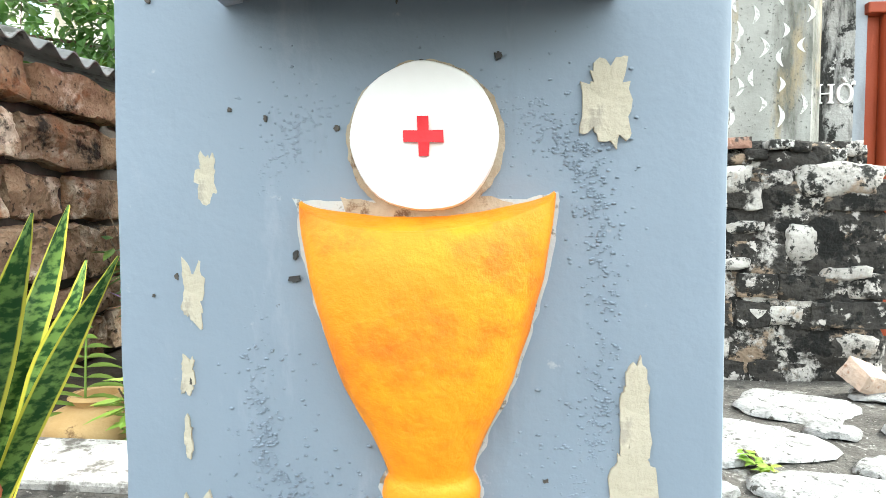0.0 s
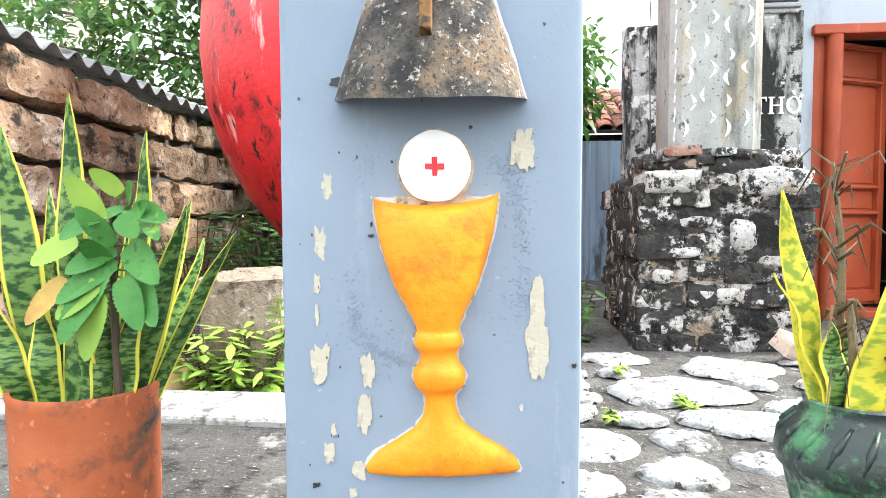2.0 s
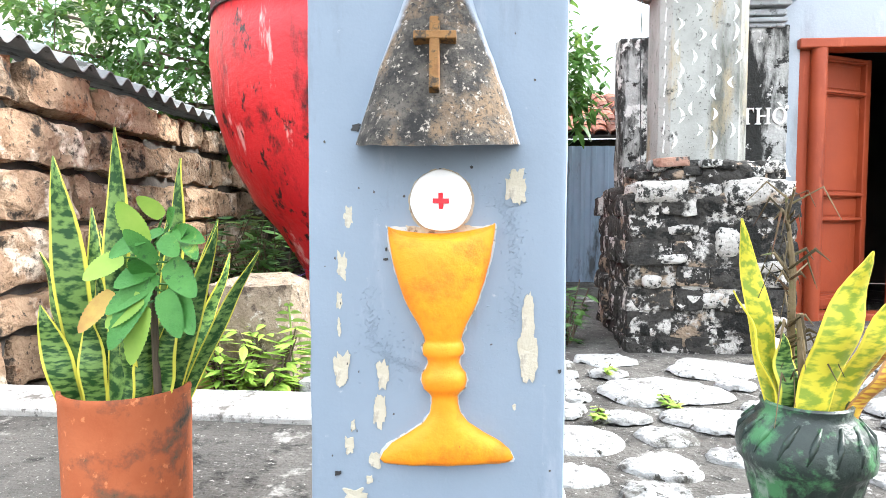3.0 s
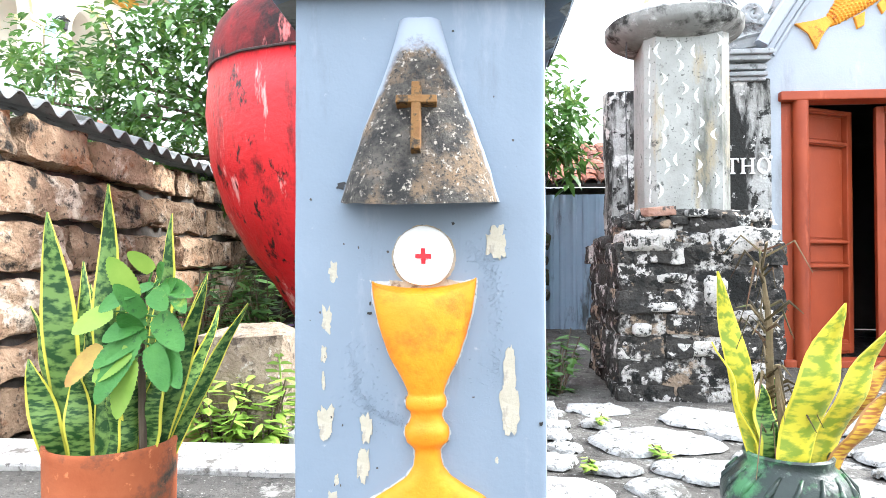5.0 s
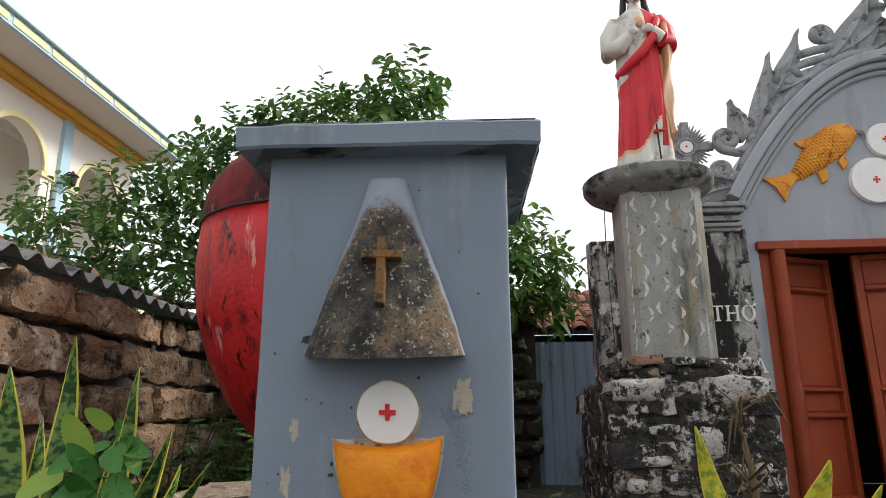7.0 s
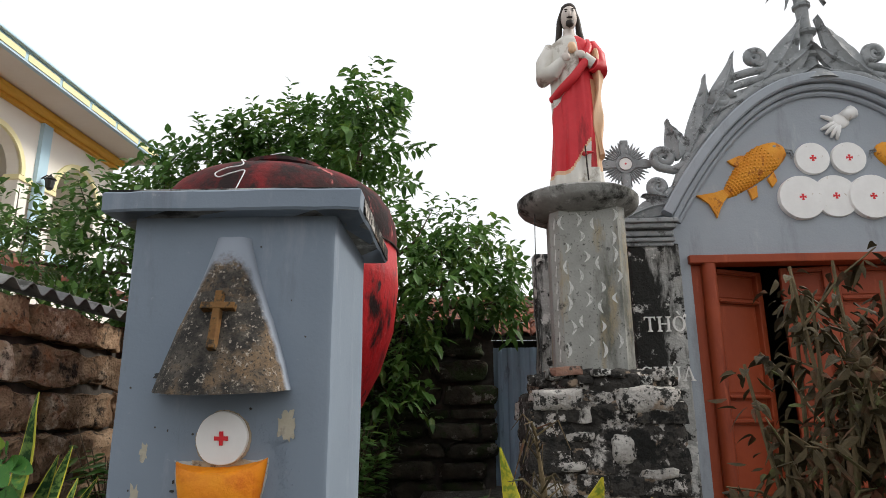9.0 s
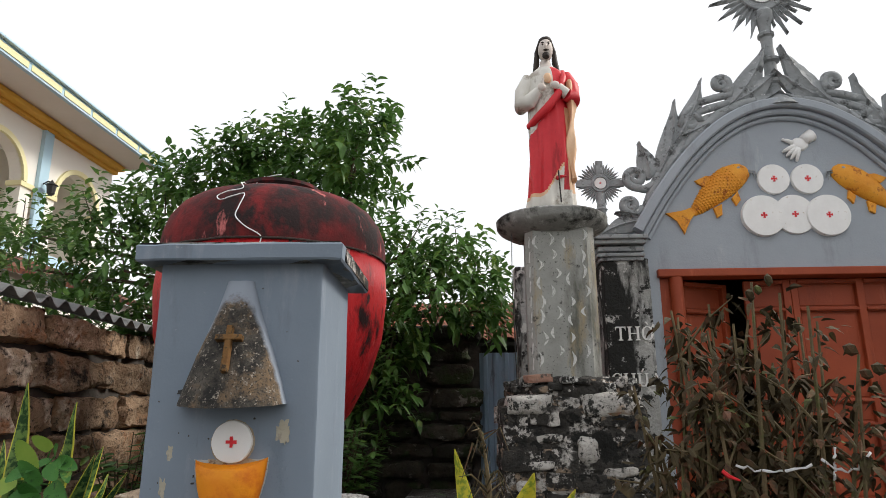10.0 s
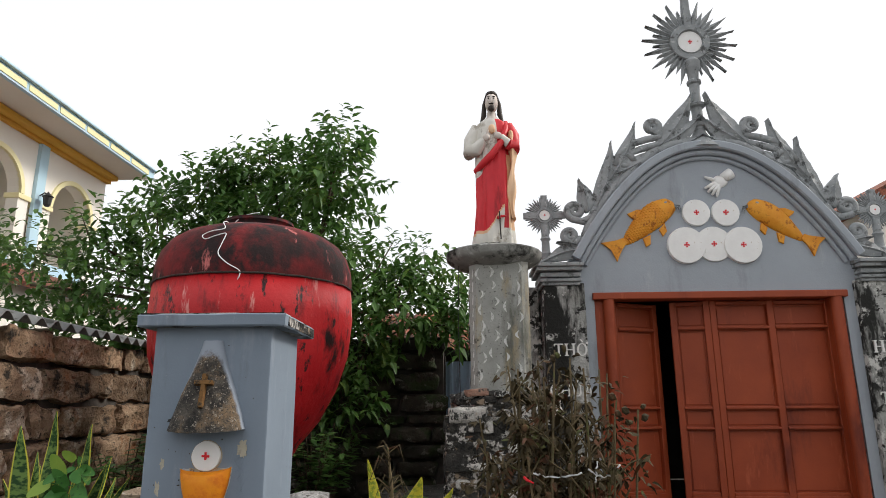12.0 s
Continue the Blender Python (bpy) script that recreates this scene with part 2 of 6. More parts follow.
hair_dark = material("statue_dark_hair", (0.02, 0.014, 0.011), (0.04, 0.028, 0.02), 20, 0.6, (), 0.4, 60)
skin_pale = material("statue_pale_plaster", (0.58, 0.51, 0.46), (0.65, 0.58, 0.53), 9, 0.6, (), 0.1, 60)
pale_render = material("pale_lichened_render", (0.33, 0.31, 0.285), (0.49, 0.47, 0.435), 7, 0.95, [((0.3, 0.23, 0.17), 5, 0.6, 0.72, ONE), ((0.016, 0.016, 0.014), 6, 0.57, 0.64, ONE), ((0.03, 0.03, 0.027), 30, 0.58, 0.66, ONE)], 1.0, 40, rand=0.1, depth=0.02)
stained_rim = material("stained_concrete", (0.3, 0.3, 0.28), (0.16, 0.16, 0.148), 6, 0.9, [((0.025, 0.025, 0.022), 5, 0.5, 0.68, ONE), ((0.42, 0.42, 0.4), 9, 0.62, 0.74, ONE)], 0.6, 50, depth=0.01)
letter_white = material("letter_white", (0.74, 0.73, 0.7), (0.8, 0.79, 0.77), 12, 0.7, (), 0.2, 60)


def snake_material(name, dark, light, edge, edge_from, across=1.3, along=44.0):
    """Sword leaf: cross bands along v, pale margins by u."""
    m = bpy.data.materials.new(name)
    m.use_nodes = True
    n, l = m.node_tree.nodes, m.node_tree.links
    p = n["Principled BSDF"]
    uv = n.new("ShaderNodeUVMap")
    uv.uv_map = "uv"
    sep = n.new("ShaderNodeSeparateXYZ")
    l.new(uv.outputs[0], sep.inputs[0])
    info = n.new("ShaderNodeObjectInfo")
    comb = n.new("ShaderNodeCombineXYZ")
    for i, k in enumerate((across, along)):
        mu = n.new("ShaderNodeMath")
        mu.operation = "MULTIPLY_ADD"
        mu.inputs[1].default_value = k
        l.new(sep.outputs[i], mu.inputs[0])
        l.new(info.outputs["Random"], mu.inputs[2])
        l.new(mu.outputs[0], comb.inputs[i])
    l.new(info.outputs["Random"], comb.inputs[2])
    t = n.new("ShaderNodeTexNoise")
    t.inputs["Scale"].default_value, t.inputs["Detail"].default_value = 1.0, 5
    l.new(comb.outputs[0], t.inputs["Vector"])
    r = n.new("ShaderNodeMapRange")
    r.inputs[1].default_value, r.inputs[2].default_value = 0.43, 0.56
    l.new(t.outputs["Fac"], r.inputs[0])
    mx = n.new("ShaderNodeMix")
    mx.data_type = "RGBA"
    mx.inputs[6].default_value, mx.inputs[7].default_value = (*dark, 1), (*light, 1)
    l.new(r.outputs[0], mx.inputs[0])
    d = n.new("ShaderNodeMath")
    d.operation = "SUBTRACT"
    d.inputs[1].default_value = 0.5
    l.new(sep.outputs[0], d.inputs[0])
    ab = n.new("ShaderNodeMath")
    ab.operation = "ABSOLUTE"
    l.new(d.outputs[0], ab.inputs[0])
    r2 = n.new("ShaderNodeMapRange")
    r2.inputs[1].default_value, r2.inputs[2].default_value = edge_from, edge_from + 0.04
    l.new(ab.outputs[0], r2.inputs[0])
    m2 = n.new("ShaderNodeMix")
    m2.data_type = "RGBA"
    m2.inputs[7].default_value = (*edge, 1)
    l.new(r2.outputs[0], m2.inputs[0])
    l.new(mx.outputs[2], m2.inputs[6])
    l.new(m2.outputs[2], p.inputs["Base Color"])
    p.inputs["Roughness"].default_value = 0.5
    p.inputs["Specular IOR Level"].default_value = 0.3
    return m


snake_green = snake_material("sword_leaf_green", (0.012, 0.052, 0.009), (0.13, 0.22, 0.05), (0.56, 0.52, 0.06), 0.385, 2.2, 34.0)
snake_yellow = snake_material("sword_leaf_yellow", (0.2, 0.27, 0.025), (0.52, 0.46, 0.035), (0.6, 0.5, 0.04), 0.43, 2.4, 24.0)
snake_brown = snake_material("sword_leaf_withered", (0.32, 0.12, 0.03), (0.55, 0.35, 0.04), (0.3, 0.15, 0.05), 0.4)


def z_masked(name, paint, below, front):
    """Relief whose dark growth covers what stands proud of the wall and lies under a height; the rest keeps its paint."""
    m = bpy.data.materials.new(name)
    m.use_nodes = True
    n, l = m.node_tree.nodes, m.node_tree.links
    p = n["Principled BSDF"]
    tc = n.new("ShaderNodeTexCoord")
    sep = n.new("ShaderNodeSeparateXYZ")
    l.new(tc.outputs["Object"], sep.inputs[0])

    def tex(sc, detail=10.0):
        t = n.new("ShaderNodeTexNoise")
        t.inputs["Scale"].default_value, t.inputs["Detail"].default_value, t.inputs["Roughness"].default_value = sc, detail, 0.68
        l.new(tc.outputs["Object"], t.inputs["Vector"])
        return t.outputs["Fac"]

    def rng(src, lo, hi):
        r = n.new("ShaderNodeMapRange")
        r.inputs[1].default_value, r.inputs[2].default_value = lo, hi
        l.new(src, r.inputs[0])
        return r.outputs[0]

    def op(kind, one, two):
        k = n.new("ShaderNodeMath")
        k.operation = kind
        for i, v in enumerate((one, two)):
            if isinstance(v, float):
                k.inputs[i].default_value = v
            else:
                l.new(v, k.inputs[i])
        return k.outputs[0]

    def mixed(f, one, two):
        x = n.new("ShaderNodeMix")
        x.data_type = "RGBA"
        l.new(f, x.inputs[0])
        for s, v in ((6, one), (7, two)):
            if isinstance(v, tuple):
                x.inputs[s].default_value = (*v, 1)
            else:
                l.new(v, x.inputs[s])
        return x.outputs[2]

    wob = op("MULTIPLY", op("SUBTRACT", tex(30), 0.5), 0.1)
    high = rng(op("ADD", sep.outputs[2], wob), below + 0.012, below - 0.012)
    proud = rng(op("ADD", sep.outputs[1], op("MULTIPLY", wob, 0.25)), -front + 0.004, -front - 0.008)
    cover = op("MULTIPLY", high, proud)
    dark = mixed(rng(tex(20), 0.42, 0.62), (0.012, 0.011, 0.01), (0.1, 0.088, 0.072))
    dark = mixed(rng(tex(9), 0.5, 0.62), dark, (0.17, 0.112, 0.062))
    dark = mixed(rng(tex(95), 0.575, 0.63), dark, (0.34, 0.3, 0.25))
    dark = mixed(rng(tex(170), 0.54, 0.6), dark, (0.02, 0.018, 0.015))
    l.new(mixed(cover, paint, dark), p.inputs["Base Color"])
    p.inputs["Roughness"].default_value = 0.85
    bp = n.new("ShaderNodeBump")
    bp.inputs["Strength"].default_value, bp.inputs["Distance"].default_value = 0.6, 0.006
    l.new(op("MULTIPLY", tex(90), cover), bp.inputs["Height"])
    l.new(bp.outputs[0], p.inputs["Normal"])
    return m


bell_mat = z_masked("lichened_relief", (0.3, 0.34, 0.4), 0.262, 0.026)


# ---- mesh helpers ----
def part(name, bm, mats, parent=None, label="", smooth=False, at=None):
    me = bpy.data.meshes.new(name)
    bmesh.ops.recalc_face_normals(bm, faces=bm.faces)
    bm.to_mesh(me)
    bm.free()
    for m in mats if isinstance(mats, (list, tuple)) else (mats,):
        me.materials.append(m)
    if smooth:
        me.shade_smooth()
        if smooth is not True:
            me.set_sharp_from_angle(angle=radians(smooth))
    ob = new(name, me)
    if parent:
        ob.parent = parent
    if at:
        ob.location = at
    if label:
        tagged(ob, label)
    return ob


def thing(name, at, label, category, group="", kind=""):
    ob = new(name)
    ob.location = at
    ob.empty_display_size = 0.05
    return tagged(ob, label, category, group, kind)


def box(x0, x1, y0, y1, z0, z1, bevel=0.0, cuts=0, bm=None):
    own = bmesh.new()
    bmesh.ops.create_cube(own, size=1.0, matrix=Matrix.Translation(((x0 + x1) / 2, (y0 + y1) / 2, (z0 + z1) / 2)) @ Matrix.Diagonal((x1 - x0, y1 - y0, z1 - z0, 1)))
    if bevel:
        bmesh.ops.bevel(own, geom=own.edges[:], offset=bevel, segments=2, affect="EDGES", profile=0.5)
    if cuts:
        bmesh.ops.subdivide_edges(own, edges=own.edges[:], cuts=cuts, use_grid_fill=True)
    return own if bm is None else merge(bm, own)


def merge(bm, other):
    me = bpy.data.meshes.new("scratch")
    other.to_mesh(me)
    other.free()
    bm.from_mesh(me)
    bpy.data.meshes.remove(me)
    return bm


def rough(bm, amp, scale, seed=0.0):
    for v in bm.verts:
        v.co += noise.noise_vector(v.co * scale + Vector((seed, seed * 0.7, -seed))) * amp
    return bm


def rings(rows, closed=True, cap=True, bm=None):
    """A skin over rings of points of equal count."""
    bm = bm or bmesh.new()
    vs = [[bm.verts.new(p) for p in row] for row in rows]
    n = len(vs[0])
    for a, b in zip(vs, vs[1:]):
        for i in range(n if closed else n - 1):
            j = (i + 1) % n
            bm.faces.new((a[i], a[j], b[j], b[i]))
    if cap and closed:
        bm.faces.new(vs[0][::-1])
        bm.faces.new(vs[-1])
    return bm


def lathe(profile, n=32, at=(0, 0), sx=1.0, sy=1.0, cap=True, bm=None, wobble=0.0):
    rows = []
    for r, z in profile:
        rows.append([(at[0] + sx * r * math.cos(a) * (1 + wobble * noise.noise((math.cos(a), math.sin(a), z * 3))), at[1] + sy * r * math.sin(a) * (1 + wobble * noise.noise((math.cos(a), math.sin(a), z * 3))), z) for a in (2 * math.pi * i / n for i in range(n))])
    return rings(rows, True, cap, bm)


def tube(pts, radii, n=8, bm=None, flat=1.0):
    pts = [Vector(p) for p in pts]
    if isinstance(radii, (int, float)):
        radii = [radii] * len(pts)
    rows = []
    for i, p in enumerate(pts):
        d = (pts[min(i + 1, len(pts) - 1)] - pts[max(i - 1, 0)]).normalized()
        up = Vector((0, 1, 0)) if abs(d.y) < 0.9 else Vector((1, 0, 0))
        s = d.cross(up).normalized()
        u = s.cross(d)
        rows.append([p + radii[i] * (s * math.cos(a) + u * flat * math.sin(a)) for a in (2 * math.pi * k / n for k in range(n))])
    return rings(rows, True, True, bm)


def slab(poly, y0, y1, bm=None, bevel=0.0):
    """A polygon in x and z, extruded from y0 to y1."""
    own = bmesh.new()
    a = [own.verts.new((x, y0, z)) for x, z in poly]
    b = [own.verts.new((x, y1, z)) for x, z in poly]
    f = own.faces.new(a)
    own.faces.new(b[::-1])
    n = len(a)
    for i in range(n):
        own.faces.new((a[i], b[i], b[(i + 1) % n], a[(i + 1) % n]))
    if bevel:
        bmesh.ops.bevel(own, geom=list(f.edges), offset=bevel, segments=2, affect="EDGES", profile=0.5)
    return own if bm is None else merge(bm, own)


def stone(sx, sy, sz, seed, bulge=0.3, amp=0.12, cuts=3):
    """A rough block with rounded, uneven faces, centred on its middle."""
    bm = bmesh.new()
    bmesh.ops.create_cube(bm, size=1.0)
    bmesh.ops.subdivide_edges(bm, edges=bm.edges[:], cuts=cuts, use_grid_fill=True)
    for v in bm.verts:
        c = v.co.copy() * 2
        k = 1 - bulge * 0.5 * (max(abs(c.x * c.y), abs(c.y * c.z), abs(c.x * c.z)) ** 3)
        v.co = Vector((c.x * sx / 2 * k, c.y * sy / 2 * k, c.z * sz / 2 * k))
        v.co += noise.noise_vector(Vector((v.co.x * 6 + seed, v.co.y * 6, v.co.z * 9 - seed))) * amp * min(sx, sy, sz)
        v.co += noise.noise_vector(Vector((v.co.x * 23 - seed, v.co.y * 23, v.co.z * 23 + seed))) * amp * 0.4 * min(sx, sy, sz)
    return bm


def blob(sx, sy, sz, seed=0.0, amp=0.0, sub=2):
    bm = bmesh.new()
    bmesh.ops.create_icosphere(bm, subdivisions=sub, radius=1.0)
    for v in bm.verts:
        v.co = Vector((v.co.x * sx, v.co.y * sy, v.co.z * sz)) * (1 + amp * noise.noise(v.co * 2 + Vector((seed, seed, seed))))
    return bm


def moved(bm, m):
    bmesh.ops.transform(bm, matrix=m, verts=bm.verts)
    return bm


def leaf_faces(bm, base, way, side, length, width, fold=0.15, droop=0.2, steps=3, scallop=0.0, blunt=1.0):
    """One leaf: a folded, drooping blade of a few faces."""
    way, side = way.normalized(), side.normalized()
    up = side.cross(way)
    mid, lft, rgt = [], [], []
    for i in range(steps + 1):
        t = i / steps
        p = base + way * length * t - Vector((0, 0, 1)) * droop * length * t * t
        w = width * 0.5 * math.sin(math.pi * min(1, 0.06 + 0.94 * t) ** 0.85) ** blunt * (1 + scallop * (-1) ** i)
        mid.append(bm.verts.new(p))
        if 0 < i < steps:
            lft.append(bm.verts.new(p - side * w + up * fold * w))
            rgt.append(bm.verts.new(p + side * w + up * fold * w))
    L, R = [mid[0], *lft, mid[-1]], [mid[0], *rgt, mid[-1]]
    for i in range(steps):
        for edge, flip in ((L, False), (R, True)):
            q = [mid[i], mid[i + 1], edge[i + 1], edge[i]]
            q = [v for k, v in enumerate(q) if v not in q[:k]]
            bm.faces.new(q if flip else q[::-1])
    return bm

rnd = random.Random(7)

# ---- ground ----
bm = box(-400, 400, -400, 400, -0.6, -0.1)
tagged(part("ground", bm, soil), "dark bare soil ground reaching far out", "ground", kind="structure")


def sheet(x0, x1, y0, y1, z, t, nx, ny, amp):
    bm = bmesh.new()
    g = [[bm.verts.new((x0 + (x1 - x0) * i / nx, y0 + (y1 - y0) * j / ny, z + amp * noise.noise((i * 0.35, j * 0.35, 3.1)))) for j in range(ny + 1)] for i in range(nx + 1)]
    for i in range(nx):
        for j in range(ny):
            bm.faces.new((g[i][j], g[i + 1][j], g[i + 1][j + 1], g[i][j + 1]))
    low = bmesh.ops.extrude_face_region(bm, geom=bm.faces[:])
    for v in low["geom"]:
        if isinstance(v, bmesh.types.BMVert):
            v.co.z = z - t
    return bm


old_cement = material("dark_worn_cement", (0.045, 0.042, 0.038), (0.1, 0.094, 0.085), 3, 0.9, [((0.3, 0.29, 0.27), 2.6, 0.66, 0.74, ONE), ((0.02, 0.019, 0.017), 9, 0.56, 0.7, ONE), ((0.27, 0.26, 0.24), 70, 0.66, 0.72, ONE)], 1.0, 60, depth=0.015)
tagged(part("pavement_west", sheet(-7, -0.06, -9, 1.5, 0.06, 0.2, 34, 50, 0.008), old_cement, smooth=True), "dark weathered cement courtyard paving", "paving", kind="structure")
court = tagged(part("pavement", sheet(-0.057, 9, -9, 1.5, 0.06, 0.2, 40, 50, 0.008), paving, smooth=True), "worn grey cement and stone courtyard paving", "paving", kind="structure")
tagged(part("pavement_east", sheet(-0.1, 9, 1.503, 6.4, 0.05, 0.2, 60, 40, 0.012), paving, smooth=True), "patchy cement ground with set flagstones", "paving", kind="structure")
tagged(part("kerb", rough(box(-2.35, -0.105, 1.503, 1.8, -0.08, 0.088, 0.012, 6), 0.006, 5), whitewash), "low whitewashed kerb, worn, beside the planting bed", "kerb", kind="structure")

# ---- pillar with reliefs ----
PX0, PX1, PY0, PY1, PZ = -0.278, 0.161, 0.485, 0.905, 1.232
pillar = thing("relief_pillar", (-0.045, 0.5, 0.073), "blue-grey painted masonry pillar with flaking paint and painted reliefs", "pillar")
pillar.rotation_euler = (0, 0, radians(2.0))
cx = (PX0 + PX1) / 2
hw = (PX1 - PX0) / 2
bm = box(-hw, hw, 0, PY1 - PY0, 0, PZ - 0.03, 0.009)
bmesh.ops.subdivide_edges(bm, edges=[e for e in bm.edges if e.calc_length() > 0.2], cuts=14, use_grid_fill=True)
rough(bm, 0.0022, 9)
part("shaft", bm, blue_paint, pillar, smooth=40)
# cap: sloping underside and flat slab
bm = bmesh.new()
o = 0.052
prof = [(0.001, PZ - 0.041), (0.012, PZ - 0.038), (0.03, PZ - 0.04), (o - 0.004, PZ - 0.042), (o, PZ - 0.037), (o, PZ - 0.02), (o + 0.001, PZ + 0.0), (o - 0.003, PZ + 0.004)]
rows = []
for d, z in prof:
    row = []
    cs = [(-hw - d, -d), (hw + d, -d), (hw + d, PY1 - PY0 + d), (-hw - d, PY1 - PY0 + d)]
    for k in range(4):
        a, b = Vector(cs[k]), Vector(cs[(k + 1) % 4])
        for s in range(12):
            p = a.lerp(b, s / 12)
            row.append((p.x + 0.005, p.y, z - 0.01))
    rows.append(row)
rings(rows[3:], bm=bm)
rough(bm, 0.0045, 14, 2)
cap = part("cap", bm, blue_paint, pillar, "slab cap with worn, stained edges", smooth=35)
part("cap_underside", rough(rings(rows[:4]), 0.0045, 14, 2), stained_rim, cap, "dirty bare underside of the cap", smooth=35)
bm = bmesh.new()
bmesh.ops.create_grid(bm, x_segments=20, y_segments=20, size=0.5, matrix=Matrix.Translation((0.005, (PY1 - PY0) / 2, PZ - 0.0055)) @ Matrix.Diagonal((2 * (hw + o - 0.006), PY1 - PY0 + 2 * o - 0.012, 1, 1)))
bmesh.ops.extrude_face_region(bm, geom=bm.faces[:])
for v in bm.verts[len(bm.verts) // 2:]:
    v.co.z += 0.004
part("cap_top", bm, lichen_wall, cap, "stained top of the cap")
# worn, darkened patch on the side of the cap
bm = box(hw + o + 0.004, hw + o + 0.0085, 0.0, PY1 - PY0 + o - 0.01, PZ - 0.046, PZ - 0.012, 0.001, 5)
part("cap_side", rough(bm, 0.002, 30), lichen_plaster, cap)
# foot
bm = box(-hw - 0.03, hw + 0.03, -0.02, PY1 - PY0 + 0.03, -0.06, 0.15, 0.02, 5)
part("foot", rough(bm, 0.008, 10), edge_paint, pillar)

PB = 0.06  # height of the pillar's base


def lx(x):
    return x - cx - 0.004


def lz(z):
    return z - PB


# bell-shaped relief
bm = bmesh.new()
rows = []
BX = -0.054
for i in range(19):
    t = i / 18
    z = t * 0.315
    h = 0.136 * (1 - t) ** 1.04 + 0.036 * t + 0.003 * math.sin(t * 6)
    d = 0.102 * (1 - t) + 0.026 * t
    row = []
    for k in range(29):
        a = math.pi * k / 28
        flat = abs(math.cos(a)) ** 0.9 * math.copysign(1, math.cos(a))
        row.append((h * flat * (1 + 0.02 * t), 0.004 - d * math.sin(a) ** 0.75, z - 0.012 * math.sin(a) * (1 - t)))
    rows.append(row)
rings(rows, False, False, bm)
under = [v for v in bm.verts[:29]]
inner = [bm.verts.new((v.co.x * 0.9, 0.004 + (v.co.y - 0.004) * 0.86, v.co.z + 0.003)) for v in under]
back = [bm.verts.new((v.co.x * 0.86, 0.004 + (v.co.y - 0.004) * 0.8, v.co.z + 0.03)) for v in under]
for i in range(28):
    bm.faces.new((under[i], under[i + 1], inner[i + 1], inner[i]))
    bm.faces.new((inner[i], inner[i + 1], back[i + 1], back[i]))
bm.faces.new(back)
bm.faces.new(bm.verts[18 * 29:19 * 29])
rough(bm, 0.0018, 40)
bell = part("bell_relief", bm, bell_mat, pillar, "half-bell relief blackened by lichen, its edges still painted", smooth=50, at=(lx(BX) + 0.002, 0.0, lz(0.876)))
tilt = Matrix.Translation((-0.001, -0.069, 0.138)) @ pose(0, 0, 0, -16, 0, 0)
bm = box(-0.008, 0.008, -0.011, 0.012, -0.067, 0.055, 0.002)
box(-0.034, 0.034, -0.0115, 0.012, 0.015, 0.03, 0.002, bm=bm)
part("cross", rough(moved(bm, tilt), 0.0015, 60), gilt, bell, "raised wooden-looking cross in tarnished ochre")

# white disc with red cross
def disc_relief(name, r, t, at, parent, mat, lobes=0.012):
    bm = bmesh.new()
    rows = []
    for rr, yy in ((r, 0.0), (r, -t * 0.7), (r * 0.975, -t), (r * 0.5, -t * 1.04)):
        rows.append([(rr * math.cos(a) * (1 + lobes * noise.noise((math.cos(a) * 2, math.sin(a) * 2, r * 90))), yy, rr * math.sin(a) * (1 + lobes * noise.noise((math.cos(a) * 2, math.sin(a) * 2, r * 70)))) for a in (2 * math.pi * i / 48 for i in range(48))])
    rings(rows, bm=bm)
    return part(name, bm, mat, parent, smooth=40, at=at)


def plus(parent, size, w, t, y, flare=0.0, wob=0.0):
    s, h = size, w / 2
    poly = []
    for k in range(4):
        c, d = math.cos(k * math.pi / 2), math.sin(k * math.pi / 2)
        for px, pz in ((h, h), (s, h + flare), (s, -h - flare)):
            poly.append((px * c + pz * d, pz * c - px * d))
    bm = slab(poly, y - t, y, bevel=0.0)
    if wob:
        rough(bm, wob, 80)
    return part("red_cross", bm, red_paint, parent)


host = disc_relief("host_disc", 0.052, 0.013, (lx(-0.046), 0.0, lz(0.782)), pillar, white_paint, 0.05)
plus(host, 0.0135, 0.0078, 0.004, -0.0125, wob=0.0012)

# chalice relief: half of a turned cup, flattened against the wall
bm = bmesh.new()
CH = [(0.107, -0.010, 0.010), (0.110, -0.003, 0.024), (0.104, 0.009, 0.028), (0.09, 0.023, 0.029), (0.063, 0.040, 0.028), (0.037, 0.058, 0.026), (0.0245, 0.076, 0.024), (0.0215, 0.092, 0.024), (0.0215, 0.104, 0.024), (0.026, 0.111, 0.026), (0.034, 0.119, 0.032), (0.0375, 0.132, 0.035), (0.036, 0.143, 0.034), (0.029, 0.152, 0.030), (0.0255, 0.162, 0.028), (0.0275, 0.172, 0.029), (0.033, 0.178, 0.032), (0.034, 0.187, 0.033), (0.0325, 0.194, 0.032), (0.029, 0.200, 0.029), (0.032, 0.210, 0.031), (0.041, 0.232, 0.036), (0.0575, 0.264, 0.041), (0.0695, 0.300, 0.043), (0.079, 0.337, 0.043), (0.085, 0.366, 0.041), (0.087, 0.388, 0.036)]


def skew(z):
    """The foot stands a little to one side of the cup."""
    return 0.009 * max(0.0, 1 - z / 0.3)


